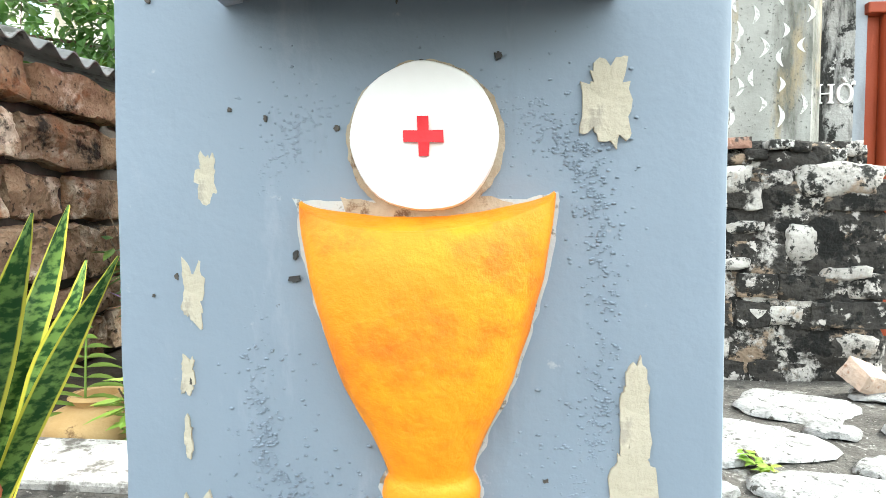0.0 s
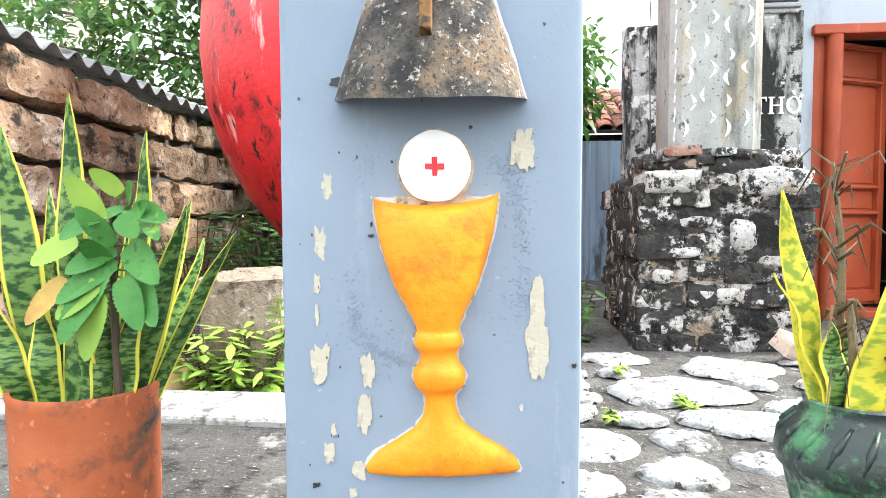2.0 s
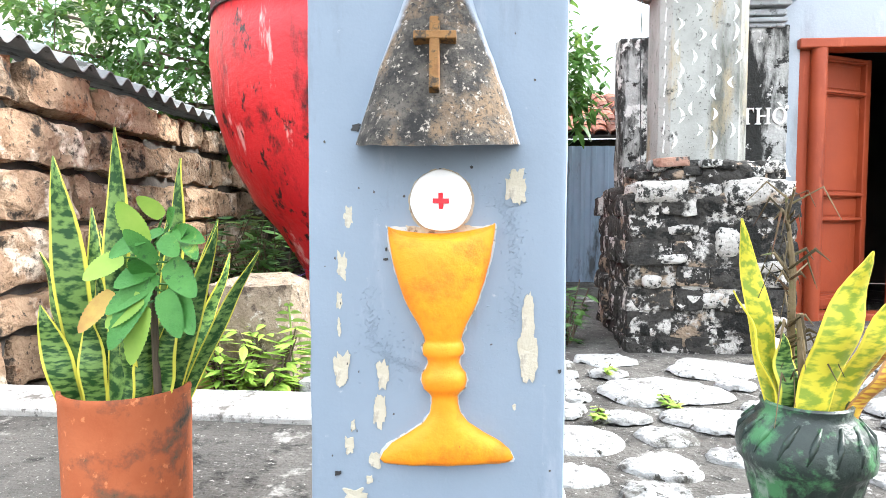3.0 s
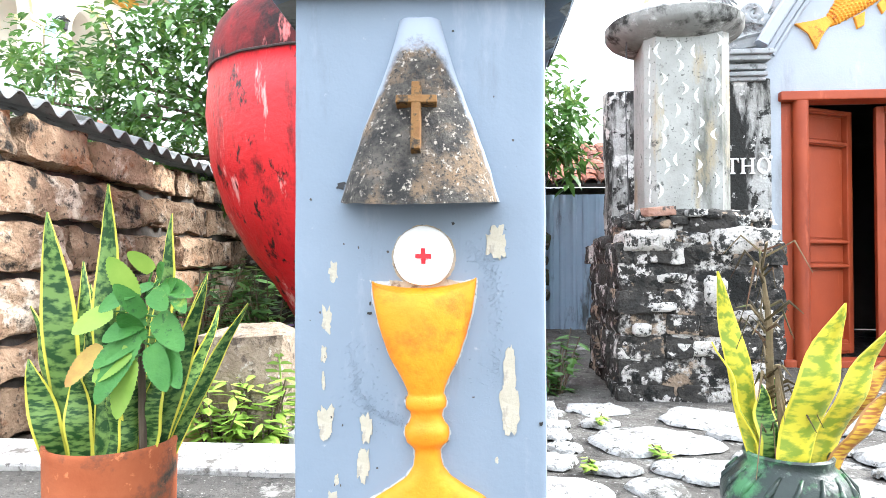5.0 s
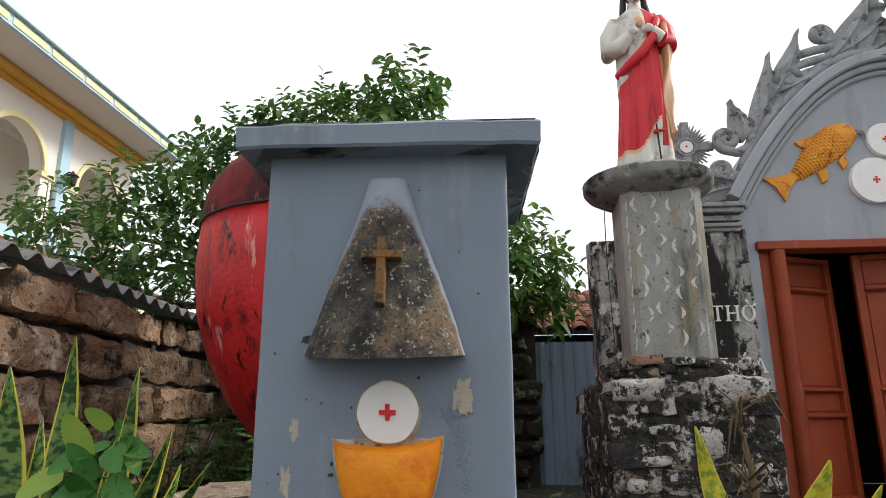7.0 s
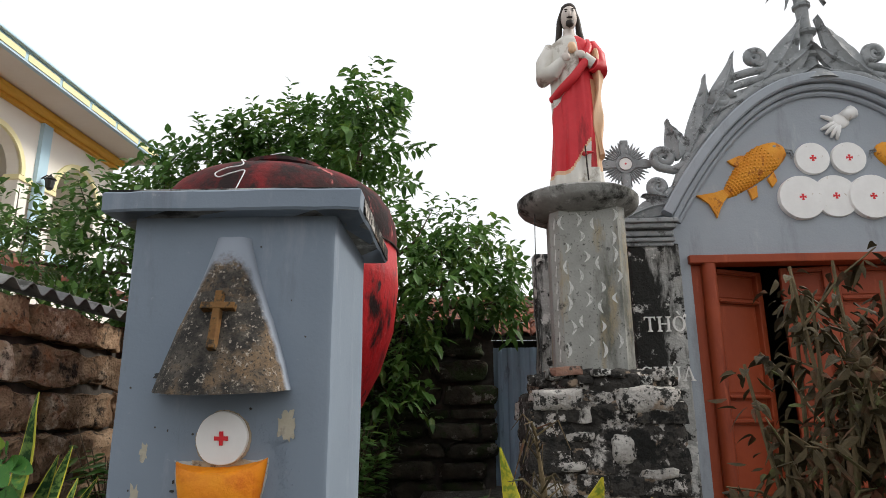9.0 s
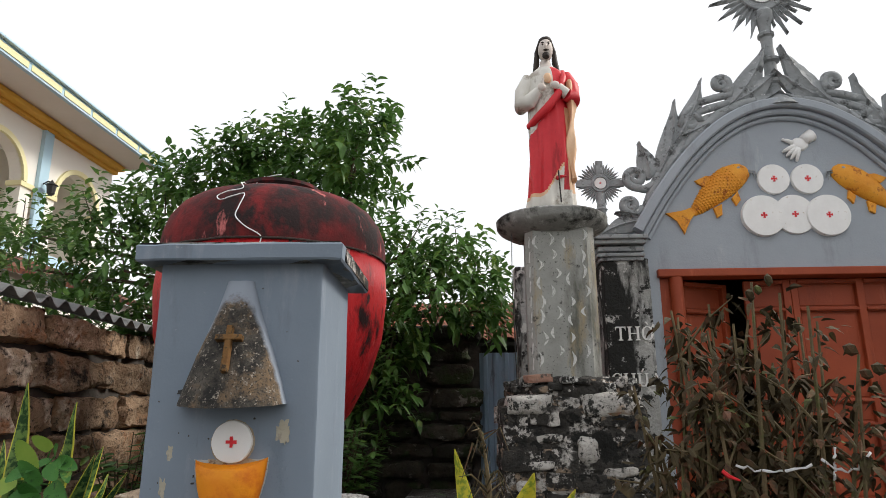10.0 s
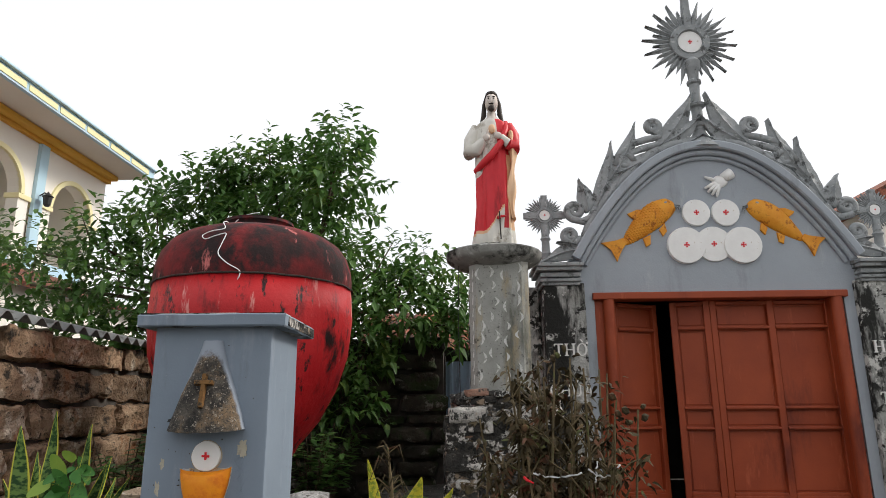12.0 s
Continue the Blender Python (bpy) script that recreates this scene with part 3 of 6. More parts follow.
rows = []
for r, z, d in CH:
    rows.append([(r * 1.05 * math.cos(a) + skew(z), 0.003 - d * math.sin(a) ** 0.8, z + (0.009 * abs(math.cos(a)) ** 2 if z > 0.36 else 0) - (0.016 * math.sin(a) * (z - 0.33) / 0.058 if z > 0.33 else 0) + (0.004 * r / 0.11 * math.cos(a)) - (0.006 * math.sin(a) if z < 0.01 else 0)) for a in (math.pi * k / 28 for k in range(29))])
top = rows[-1]
lip = [(x * 0.985, 0.003 + (y - 0.003) * 0.86, z + 0.001) for x, y, z in top]
dip = [(x * 0.97, 0.002, z + 0.012 * math.sin(math.pi * k / 28)) for k, (x, y, z) in enumerate(top)]
rings(rows + [lip, dip], False, False, bm)
bm.faces.new(bm.verts[:29])
bmesh.ops.subdivide_edges(bm, edges=bm.edges[:], cuts=1, use_grid_fill=True)
rough(bm, 0.0012, 45)
part("chalice_relief", bm, orange, pillar, "orange-painted chalice relief, slightly dirty", smooth=60, at=(lx(-0.0455), 0.0, lz(0.345)))

# bare plaster where the paint has flaked off
def chip(x, z, w, h, seed, parent=pillar, y=-0.0022, mat=cream, name="paint_chip"):
    r = random.Random(seed)
    poly = []
    n = 44
    for i in range(n):
        a = 2 * math.pi * i / n
        k = 0.8 + 0.5 * noise.noise((math.cos(a) * 1.7 + seed, math.sin(a) * 1.7, seed * 3.3)) + 0.22 * noise.noise((math.cos(a) * 5 + seed, math.sin(a) * 5, seed)) + r.uniform(-0.03, 0.03)
        c, s = math.cos(a), math.sin(a)
        poly.append((w * 0.5 * math.copysign(abs(c) ** 0.7, c) * k * 1.15, h * 0.5 * math.copysign(abs(s) ** 0.7, s) * k * 1.15))
    part(name, slab(poly, 0.0, 0.0045), mat, parent, at=(lx(x), y, lz(z)))


for i, (px, pz, w, h) in enumerate(((-0.204, 0.757, 0.018, 0.036), (-0.216, 0.672, 0.02, 0.052), (-0.221, 0.612, 0.011, 0.03), (-0.221, 0.565, 0.006, 0.03), (-0.218, 0.494, 0.027, 0.07), (-0.146, 0.485, 0.022, 0.056), (-0.152, 0.425, 0.022, 0.06), (-0.205, 0.36, 0.017, 0.03), (-0.198, 0.395, 0.009, 0.02), (0.078, 0.807, 0.032, 0.056), (0.1, 0.59, 0.02, 0.075), (0.1, 0.528, 0.03, 0.1), (0.079, 0.432, 0.006, 0.01), (-0.195, 0.27, 0.04, 0.03), (-0.17, 0.30, 0.012, 0.012), (-0.16, 0.335, 0.02, 0.03))):
    chip(px, pz, w, h, i + 1, y=-0.0016 - 0.00012 * i)
for i in range(34):
    chip(rnd.uniform(-0.26, 0.15), rnd.uniform(0.28, 1.18), rnd.uniform(0.0015, 0.004), rnd.uniform(0.002, 0.005), 60 + i, mat=mortar, name="speck")
for i, (px, pz, w, h) in enumerate(((-0.139, 0.7, 0.004, 0.006), (-0.14, 0.683, 0.008, 0.005), (0.005, 0.838, 0.005, 0.005), (0.155, 0.495, 0.006, 0.007), (-0.19, 0.905, 0.014, 0.012), (-0.225, 0.31, 0.01, 0.007))):
    chip(px, pz, w, h, 160 + i, mat=black_iron, name="speck", y=-0.003)
# rims of bare plaster round the disc and the cup
def bare_plate(poly, seed, mat, y=0.0035):
    out = []
    n = len(poly)
    for k in range(n):
        p, q = Vector(poly[k]), Vector(poly[(k + 1) % n])
        for s in range(5):
            c = p.lerp(q, s / 5)
            w = noise.noise_vector((c.x * 90 + seed, c.y * 90, seed)) * 0.0022 + noise.noise_vector((c.x * 300, c.y * 300, seed)) * 0.0009
            out.append((c.x + w.x, c.y + w.y))
    return part("bare_plaster", slab(out, -y, 0.002), mat, pillar)


bare_plate([(lx(-0.046) + 0.0555 * math.cos(a), lz(0.7805) + 0.0555 * math.sin(a)) for a in (2 * math.pi * k / 30 for k in range(30))], 3, dirty_cream, 0.003)
bare_plate([(lx(-0.047) - 0.05, lz(0.722)), (lx(-0.047) + 0.055, lz(0.724)), (lx(-0.047) + 0.062, lz(0.738)), (lx(-0.047) + 0.045, lz(0.741)), (lx(-0.047) - 0.035, lz(0.738)), (lx(-0.047) - 0.06, lz(0.742))], 5, dirty_cream, 0.0022)
out_l = [(lx(-0.0455) + skew(z) - r * 1.05 - 0.0018, lz(0.345) + z) for r, z, d in CH]
out_r = [(lx(-0.0455) + skew(z) + r * 1.05 + 0.0018, lz(0.345) + z) for r, z, d in CH]
bare_plate(out_l + [(lx(-0.047) - 0.0945, lz(0.741)), (lx(-0.047) - 0.07, lz(0.738)), (lx(-0.047) + 0.072, lz(0.74)), (lx(-0.047) + 0.094, lz(0.745))] + out_r[::-1], 8, edge_cream, 0.0014)
# old rough scar round the cup: grains standing proud
bm = bmesh.new()
for i in range(2400):
    a = rnd.uniform(0, 2 * math.pi)
    k = rnd.gauss(1.0, 0.045 if i % 3 else 0.16)
    x, z = -0.045 + 0.125 * k * math.copysign(abs(math.cos(a)) ** 0.6, math.cos(a)), 0.65 + 0.155 * k * math.copysign(abs(math.sin(a)) ** 0.6, math.sin(a))
    if z > 0.86 or abs(x + 0.045) > 0.17:
        continue
    s = rnd.uniform(0.0005, 0.0013)
    merge(bm, moved(blob(s * rnd.uniform(1, 2), s * 0.8, s, i, 0.3, 1), Matrix.Translation((lx(x), 0.0, lz(z)))))
tagged(part("plaster_grains", bm, blue_paint, pillar, smooth=True), kind="stuff")


# ---- gate ----
GX, GY = 3.17, 3.97


def arch_z(x):
    return 3.365 - 0.64 * abs(x) ** 2.05


gate = thing("gatehouse", (GX, GY, 0.0), "grey-painted arched gatehouse with weathered pilasters", "gatehouse", kind="structure")
bm = bmesh.new()
N = 40
pts = [(-1.3 + 2.6 * i / N) for i in range(N + 1)]
slab([(-1.3, 1.935), (1.3, 1.935)] + [(x, max(1.94, arch_z(x) - 0.05)) for x in reversed(pts)], 0.0, 0.4, bm)
part("tympanum", bm, gate_paint, gate)
# stepped mouldings along the arch
norm = []
for x in pts:
    s = -0.64 * 2.05 * abs(x) ** 1.05 * (1 if x >= 0 else -1)
    v = Vector((-s, 1)).normalized()
    norm.append(v)
for name, o0, o1, proud, mat in (("arch_moulding", -0.005, 0.075, 0.115, gate_paint), ("arch_moulding", 0.075, 0.125, 0.07, gate_paint), ("arch_moulding", 0.125, 0.165, 0.035, gate_paint)):
    rows = []
    for x, v in zip(pts, norm):
        z = arch_z(x)
        a = (x - v.x * o0, z - v.y * o0)
        b = (x - v.x * o1, z - v.y * o1)
        r = 0.012
        rows.append([(a[0], 0.38, a[1]), (a[0], -proud + r, a[1]), (a[0] - v.x * r, -proud, a[1] - v.y * r), (b[0] + v.x * r, -proud, b[1] + v.y * r), (b[0], -proud + r, b[1]), (b[0], 0.002, b[1])])
    part(name, rings(rows), mat, gate, smooth=35)
for sgn in (-1, 1):
    # pilaster with capital
    bm = box(*sorted((sgn * 1.205, sgn * 1.57)), -0.07, 0.4, 0.0, 2.02, 0.01, 8)
    part("pilaster", rough(bm, 0.006, 7, sgn), lichen_wall, gate, "pilaster with black-stained, peeling whitewash")
    for z0, z1, d in ((2.0, 2.03, 0.02), (2.03, 2.06, 0.04), (2.075, 2.115, 0.03), (2.13, 2.165, 0.065), (2.165, 2.2, 0.09)):
        part("capital_moulding", box(*sorted((sgn * (1.25 - d * 0.4), sgn * (1.57 + d))), -0.07 - d, 0.4, z0, z1, 0.008), ornament_grey, gate)
    part("capital_block", box(*sorted((sgn * 1.255, sgn * 1.56)), -0.06, 0.39, 2.02, 2.15), ornament_grey, gate)
    part("jamb_wall", box(*sorted((sgn * 1.112, sgn * 1.207)), -0.004, 0.4, 0.0, 1.935), gate_paint, gate)
    part("wing_wall", rough(box(*sorted((sgn * 1.575, sgn * 2.25)), 0.22, 0.42, 0.0, 2.04, 0.02, 8), 0.02, 4, sgn), lichen_wall, gate, "low weathered wing wall, blackened")
# plain passage box, coloured dark to stand in for the shade behind the doors
part("passage_wall", box(-1.5, -1.4, 0.403, 3.0, 0.0, 2.1), room_shade, gate)
part("passage_wall", box(1.4, 1.5, 0.403, 3.0, 0.0, 2.1), room_shade, gate)
part("passage_wall", box(-1.5, 1.5, 3.0, 3.1, 0.0, 2.1), room_shade, gate)
part("passage_ceiling", box(-1.5, 1.5, 0.403, 3.1, 2.1, 2.14), room_shade, gate)

# ornaments on the arch
orn = -0.03


def acanthus(bx, bz, tx, tz, w):
    """A pointed leaf with a raised midrib and side veins."""
    d = Vector((tx - bx, tz - bz)) * 1.07
    w *= 1.15
    L = d.length
    u = d / L
    s = Vector((u.y, -u.x))
    rows = []
    for i in range(13):
        t = i / 12
        h = w * 0.5 * (math.sin(math.pi * t ** 0.75) ** 0.8 + 0.12) * (1 - t ** 4) + 0.004
        bend = 0.06 * L * math.sin(math.pi * t)
        c = Vector((bx, bz)) + u * L * t + s * bend
        row = []
        for k in (-1, -0.6, -0.2, 0, 0.2, 0.6, 1):
            q = c + s * h * k
            row.append((q.x, orn - 0.03 + 0.022 * abs(k) - 0.016 * (k == 0) + 0.005 * math.sin(t * 40 - abs(k) * 6), q.y))
        row += [(row[-1][0], orn + 0.035, row[-1][2]), (row[0][0], orn + 0.035, row[0][2])]
        rows.append(row)
    return rings(rows)


def scroll(x, z, r, start, turns, tail, w=0.05):
    """A spiral band whose outer end runs out into a tail."""
    c = []
    n = int(26 * turns)
    sg = 1 if turns > 0 else -1
    n = abs(n)
    for i in range(n + 1):
        t = i / n
        a = start + 2 * math.pi * turns * t
        rr = r * (0.12 + 0.88 * t)
        c.append((x + rr * math.cos(a), orn, z + rr * math.sin(a)))
    for i, (ex, ez) in enumerate(tail):
        c.append((ex, orn, ez))
    m = len(c)
    return tube(c, [w * (0.35 + 0.35 * min(1, i / (m * 0.5))) for i in range(m)], 8, flat=1.0)


leaf_list = [(-1.13, 2.70, -1.195, 3.005, 0.12), (-1.05, 2.74, -0.88, 3.36, 0.13), (-0.91, 3.0, -0.645, 3.555, 0.13), (-1.03, 2.74, -0.80, 3.07, 0.13), (-0.83, 3.07, -0.44, 3.32, 0.13), (-0.42, 3.33, -0.085, 3.85, 0.15), (-0.42, 3.34, -0.01, 3.635, 0.13), (-1.2, 2.34, -1.54, 2.235, 0.11), (-1.22, 2.37, -1.42, 2.41, 0.08), (-0.3, 3.32, -0.02, 3.44, 0.1)]
scrolls = [(-1.245, 2.713, 0.085, 0.0, 1.75, [(-1.18, 2.61), (-1.1, 2.65), (-1.05, 2.74)]), (-1.304, 2.475, 0.068, 0.4, 1.75, [(-1.26, 2.40), (-1.2, 2.45)]), (-0.742, 3.19, 0.08, 2.0, -1.3, [(-0.69, 3.28), (-0.58, 3.32), (-0.42, 3.36)]), (-0.464, 3.54, 0.078, 3.2, -1.75, [(-0.37, 3.50), (-0.4, 3.44), (-0.53, 3.415), (-0.68, 3.37), (-0.79, 3.27), (-0.85, 3.15)])]
for sgn in (-1, 1):
    flip = Matrix.Diagonal((1 if sgn < 0 else -1, 1, 1, 1))
    for l in leaf_list:
        part("acanthus_leaf", moved(acanthus(*l), flip), ornament_grey, gate, smooth=35)
    for s in scrolls:
        part("scroll", moved(scroll(*s), flip), ornament_grey, gate, smooth=True)
    vine = [(-1.22, orn, 2.36), (-1.13, orn, 2.56), (-1.0, orn, 2.77), (-0.85, orn, 2.96), (-0.69, orn, 3.1), (-0.5, orn, 3.26), (-0.33, orn, 3.34), (-0.2, orn, 3.37)]
    part("vine", moved(tube(vine, [0.03, 0.04, 0.045, 0.045, 0.045, 0.05, 0.05, 0.04], 8), flip), ornament_grey, gate, smooth=True)


def sunburst(at, rays, r0, r1, disc_r, ring_r, depth, parent_thing, short=0.76, broad=0.055):
    for i in range(rays):
        a = 2 * math.pi * (i + 0.5) / rays
        L = r1 * (1.0 if i % 2 else short)
        c, s = math.cos(a), math.sin(a)
        w = r1 * broad
        rows = []
        for r, h in ((r0 * 0.8, w * 0.7), (r0 + (L - r0) * 0.45, w), (L, w * 0.05)):
            rows.append([(at[0] + r * c + h * s, at[1], at[2] + r * s - h * c), (at[0] + r * c, at[1] - w * 0.9, at[2] + r * s), (at[0] + r * c - h * s, at[1], at[2] + r * s + h * c), (at[0] + r * c, at[1] + w * 0.9, at[2] + r * s)])
        part("ray", rings(rows), ornament_grey, parent_thing)
    bm = bmesh.new()
    rr = [[(at[0] + r * math.cos(a), at[1] + y, at[2] + r * math.sin(a)) for a in (2 * math.pi * k / 40 for k in range(40))] for r, y in ((ring_r, depth), (ring_r, -depth * 0.7), (ring_r * 0.96, -depth), (disc_r * 1.14, -depth), (disc_r * 1.08, -depth * 1.3), (disc_r, -depth * 0.8), (disc_r, -depth * 0.4))]
    part("ring", rings(rr, bm=bm), ornament_grey, parent_thing, smooth=35)
    d = disc_relief("host_disc", disc_r * 0.99, 0.01, (at[0], at[1] - depth * 0.45, at[2]), parent_thing, white_paint, 0.0)
    plus(d, disc_r * 0.17, disc_r * 0.05, 0.003, -0.0105, flare=disc_r * 0.045)
    return d


mon = thing("monstrance_finial", (GX, GY, 3.33), "grey sunburst monstrance finial with white disc on the gable", "finial")
sunburst((0.005, 0.05, 1.148), 36, 0.18, 0.47, 0.12, 0.2, 0.035, mon, 0.78, 0.06)
part("stem", lathe([(0.2, -0.02), (0.17, 0.03), (0.1, 0.1), (0.062, 0.17), (0.06, 0.22), (0.085, 0.235), (0.09, 0.26), (0.06, 0.28), (0.05, 0.36), (0.052, 0.43), (0.08, 0.445), (0.084, 0.47), (0.05, 0.49), (0.046, 0.6), (0.05, 0.68), (0.068, 0.695), (0.068, 0.72), (0.048, 0.74), (0.055, 0.82), (0.075, 0.86), (0.08, 0.93), (0.05, 0.97)], 20, (0.01, 0.05)), ornament_grey, mon, smooth=40)
bm = box(-0.035, 0.035, 0.02, 0.08, 1.33, 1.96, 0.006)
part("top_cross", box(-0.16, 0.16, 0.024, 0.076, 1.74, 1.81, 0.006, bm=bm), ornament_grey, mon)

for sgn in (-1, 1):
    s = thing("sunburst_finial", (GX + sgn * 1.525, GY - 0.02, 2.2), "small grey sunburst cross finial on the pilaster", "finial", group="finials on the pilasters")
    sunburst((0, 0.05, 0.49), 40, 0.08, 0.19, 0.05, 0.078, 0.02, s, 0.9, 0.075)
    for k in range(4):
        m = Matrix.Translation((0, 0.05, 0.49)) @ pose(0, 0, 0, 0, k * 90, 0)
        part("cross_arm", moved(box(-0.03, 0.03, -0.016, 0.016, 0.07, 0.2, 0.004), m), ornament_grey, s)
    part("stem", lathe([(0.075, 0.0), (0.07, 0.04), (0.045, 0.06), (0.04, 0.1), (0.052, 0.12), (0.04, 0.14), (0.036, 0.24), (0.05, 0.26), (0.036, 0.28), (0.035, 0.4)], 16, (0, 0.05)), ornament_grey, s, smooth=40)

# reliefs on the tympanum
reliefs = thing("disc_group", (GX, GY, 2.36), "five white painted discs with small red crosses on the gable", "relief")
for i, (x, z, r, t) in enumerate(((-0.124, 2.68, 0.128, 0.03), (0.145, 2.676, 0.128, 0.03), (0.012, 2.378, 0.165, 0.02), (-0.245, 2.368, 0.172, 0.04), (0.268, 2.362, 0.172, 0.04))):
    d = disc_relief("disc", r, t, (x, 0, z - 2.36), reliefs, white_paint, 0.01)
    plus(d, 0.024, 0.007, 0.003, -t * 1.03, flare=0.007)


def fish(at, ang, mirror, L):
    f = thing("fish_relief", at, "ochre-orange painted fish relief with scales and barbels", "relief", group="fish on the gable")
    m = pose(0, 0, 0, 0, ang, 0)
    if mirror:
        m = m @ Matrix.Diagonal((-1, 1, 1, 1))

    def hgt(t):
        return L * (0.038 + 0.112 * math.sin(math.pi * min(1, t * 0.98 + 0.02) ** 0.72) ** 0.9)

    rows = []
    for i in range(25):
        t = i / 24
        x = L * (0.5 - t * 0.78)
        h = hgt(t) if t > 0.02 else L * 0.03
        zc = L * 0.02 * math.sin(t * 4)
        rows.append([(x, 0.004 - 0.055 * (h / (L * 0.134)) * math.sin(a), zc + h * math.cos(a)) for a in (math.pi * k / 12 for k in range(13))])
    bm = rings(rows, False, False)
    bm.faces.new(bm.verts[:13])
    body = part("body", moved(bm, m), fish_orange, f, smooth=60)
    # scales
    sc = bmesh.new()
    for i in range(19):
        for k in range(9):
            t = 0.24 + i * 0.038
            a = math.pi * (k + 0.5 + 0.5 * (i % 2)) / 10
            if a > 2.9:
                continue
            h = hgt(t)
            x, y, z = L * (0.5 - t * 0.78), 0.004 - 0.055 * (h / (L * 0.134)) * math.sin(a), L * 0.02 * math.sin(t * 4) + h * math.cos(a)
            b = blob(L * 0.015, 0.005, L * 0.0125, 0, 0, 1)
            merge(sc, moved(b, Matrix.Translation((x, y, z)) @ pose(0, 0, 0, (a - math.pi / 2) * 40, 0, 10)))
    if not mirror:
        tagged(part("scaled_skin", moved(sc, m), fish_orange, body, smooth=True), kind="stuff")
    else:
        sc.free()
    tail = slab([(-0.26 * L, 0.045 * L), (-0.36 * L, 0.07 * L), (-0.5 * L, 0.16 * L), (-0.46 * L, 0.02 * L), (-0.5 * L, -0.13 * L), (-0.36 * L, -0.05 * L), (-0.26 * L, -0.035 * L)], -0.025, 0.004, bevel=0.006)
    part("tail", moved(tail, m), fish_orange, f)
    part("fin", moved(slab([(0.18 * L, 0.14 * L), (0.1 * L, 0.2 * L), (-0.02 * L, 0.23 * L), (-0.02 * L, 0.19 * L), (0.0, 0.13 * L)], -0.022, 0.004, bevel=0.005), m), fish_orange, f)
    part("fin", moved(slab([(0.24 * L, -0.13 * L), (0.2 * L, -0.22 * L), (0.12 * L, -0.24 * L), (0.14 * L, -0.15 * L)], -0.022, 0.004, bevel=0.005), m), fish_orange, f)
    part("fin", moved(slab([(0.02 * L, -0.13 * L), (-0.06 * L, -0.22 * L), (-0.12 * L, -0.21 * L), (-0.08 * L, -0.11 * L)], -0.022, 0.004, bevel=0.005), m), fish_orange, f)
    for dx in (0.0, 0.03):
        part("barbel", moved(tube([(0.46 * L + dx * L, -0.01, -0.03 * L), (0.5 * L + dx * L, -0.02, -0.08 * L), (0.47 * L + dx * L, -0.012, -0.15 * L)], [0.008, 0.007, 0.003], 6), m), ornament_grey, f)
    part("eye", moved(blob(0.02, 0.008, 0.014), m @ Matrix.Translation((0.41 * L, -0.035, 0.05 * L))), ornament_grey, f, smooth=True)


fish((GX - 0.634, GY, 2.548), -38, False, 0.785)
fish((GX + 0.663, GY, 2.548), 36.5, True, 0.74)

# small raised relief of an open palm
bm = blob(0.075, 0.03, 0.06, 3, 0.1, 3)
for i, a in enumerate((205, 222, 238, 254)):
    c, s = math.cos(radians(a)), math.sin(radians(a))
    merge(bm, tube([(0.03 * c, 0, 0.03 * s), (0.1 * c, -0.018, 0.09 * s), (0.165 * c, -0.012, 0.16 * s)], [0.022, 0.019, 0.011], 8))
merge(bm, tube([(-0.04, 0, 0.01), (-0.1, -0.012, 0.03), (-0.14, -0.01, 0.045)], [0.02, 0.017, 0.01], 8))
merge(bm, tube([(0.03, 0, 0.03), (0.11, -0.004, 0.08)], [0.045, 0.055], 10))
palm = part("palm_relief", bm, white_paint, None, smooth=True, at=(GX + 0.13, GY - 0.004, 2.985))
tagged(palm, "white plaster relief of an open palm on the gable", "relief")


# lettering on the pilasters: serifed capitals cut from flat strokes
def bar(x0, z0, x1, z1):
    return [(x0, z0), (x1, z0), (x1, z1), (x0, z1)]


def foot(x, z, w, up):
    """A bracketed serif under (or over) a stem."""
    d = 0.05 if up else -0.05
    return [(x - w, z), (x + w, z), (x + w, z + d), (x + w * 0.5, z + 2 * d), (x - w * 0.5, z + 2 * d), (x - w, z + d)][::1 if up else -1]


def stem(x, w=0.075, z0=0.0, z1=1.0, low=True, high=True):
    out = [bar(x - w, z0 + 0.02, x + w, z1 - 0.02)]
    if low:
        out.append(foot(x, z0, w + 0.09, True))
    if high:
        out.append(foot(x, z1, w + 0.09, False))
    return out


def bowl(cx_, w, a0, a1, n=24):
    """Part of an oval band, thick at its sides and thin above and below."""
    outer, inner = [], []
    for k in range(n + 1):
        a = radians(a0 + (a1 - a0) * k / n)
        outer.append((cx_ + w * math.cos(a), 0.5 + 0.52 * math.sin(a)))
        inner.append((cx_ + (w - 0.15) * math.cos(a), 0.5 + 0.45 * math.sin(a)))
    return [[outer[k], outer[k + 1], inner[k + 1], inner[k]] for k in range(n)]


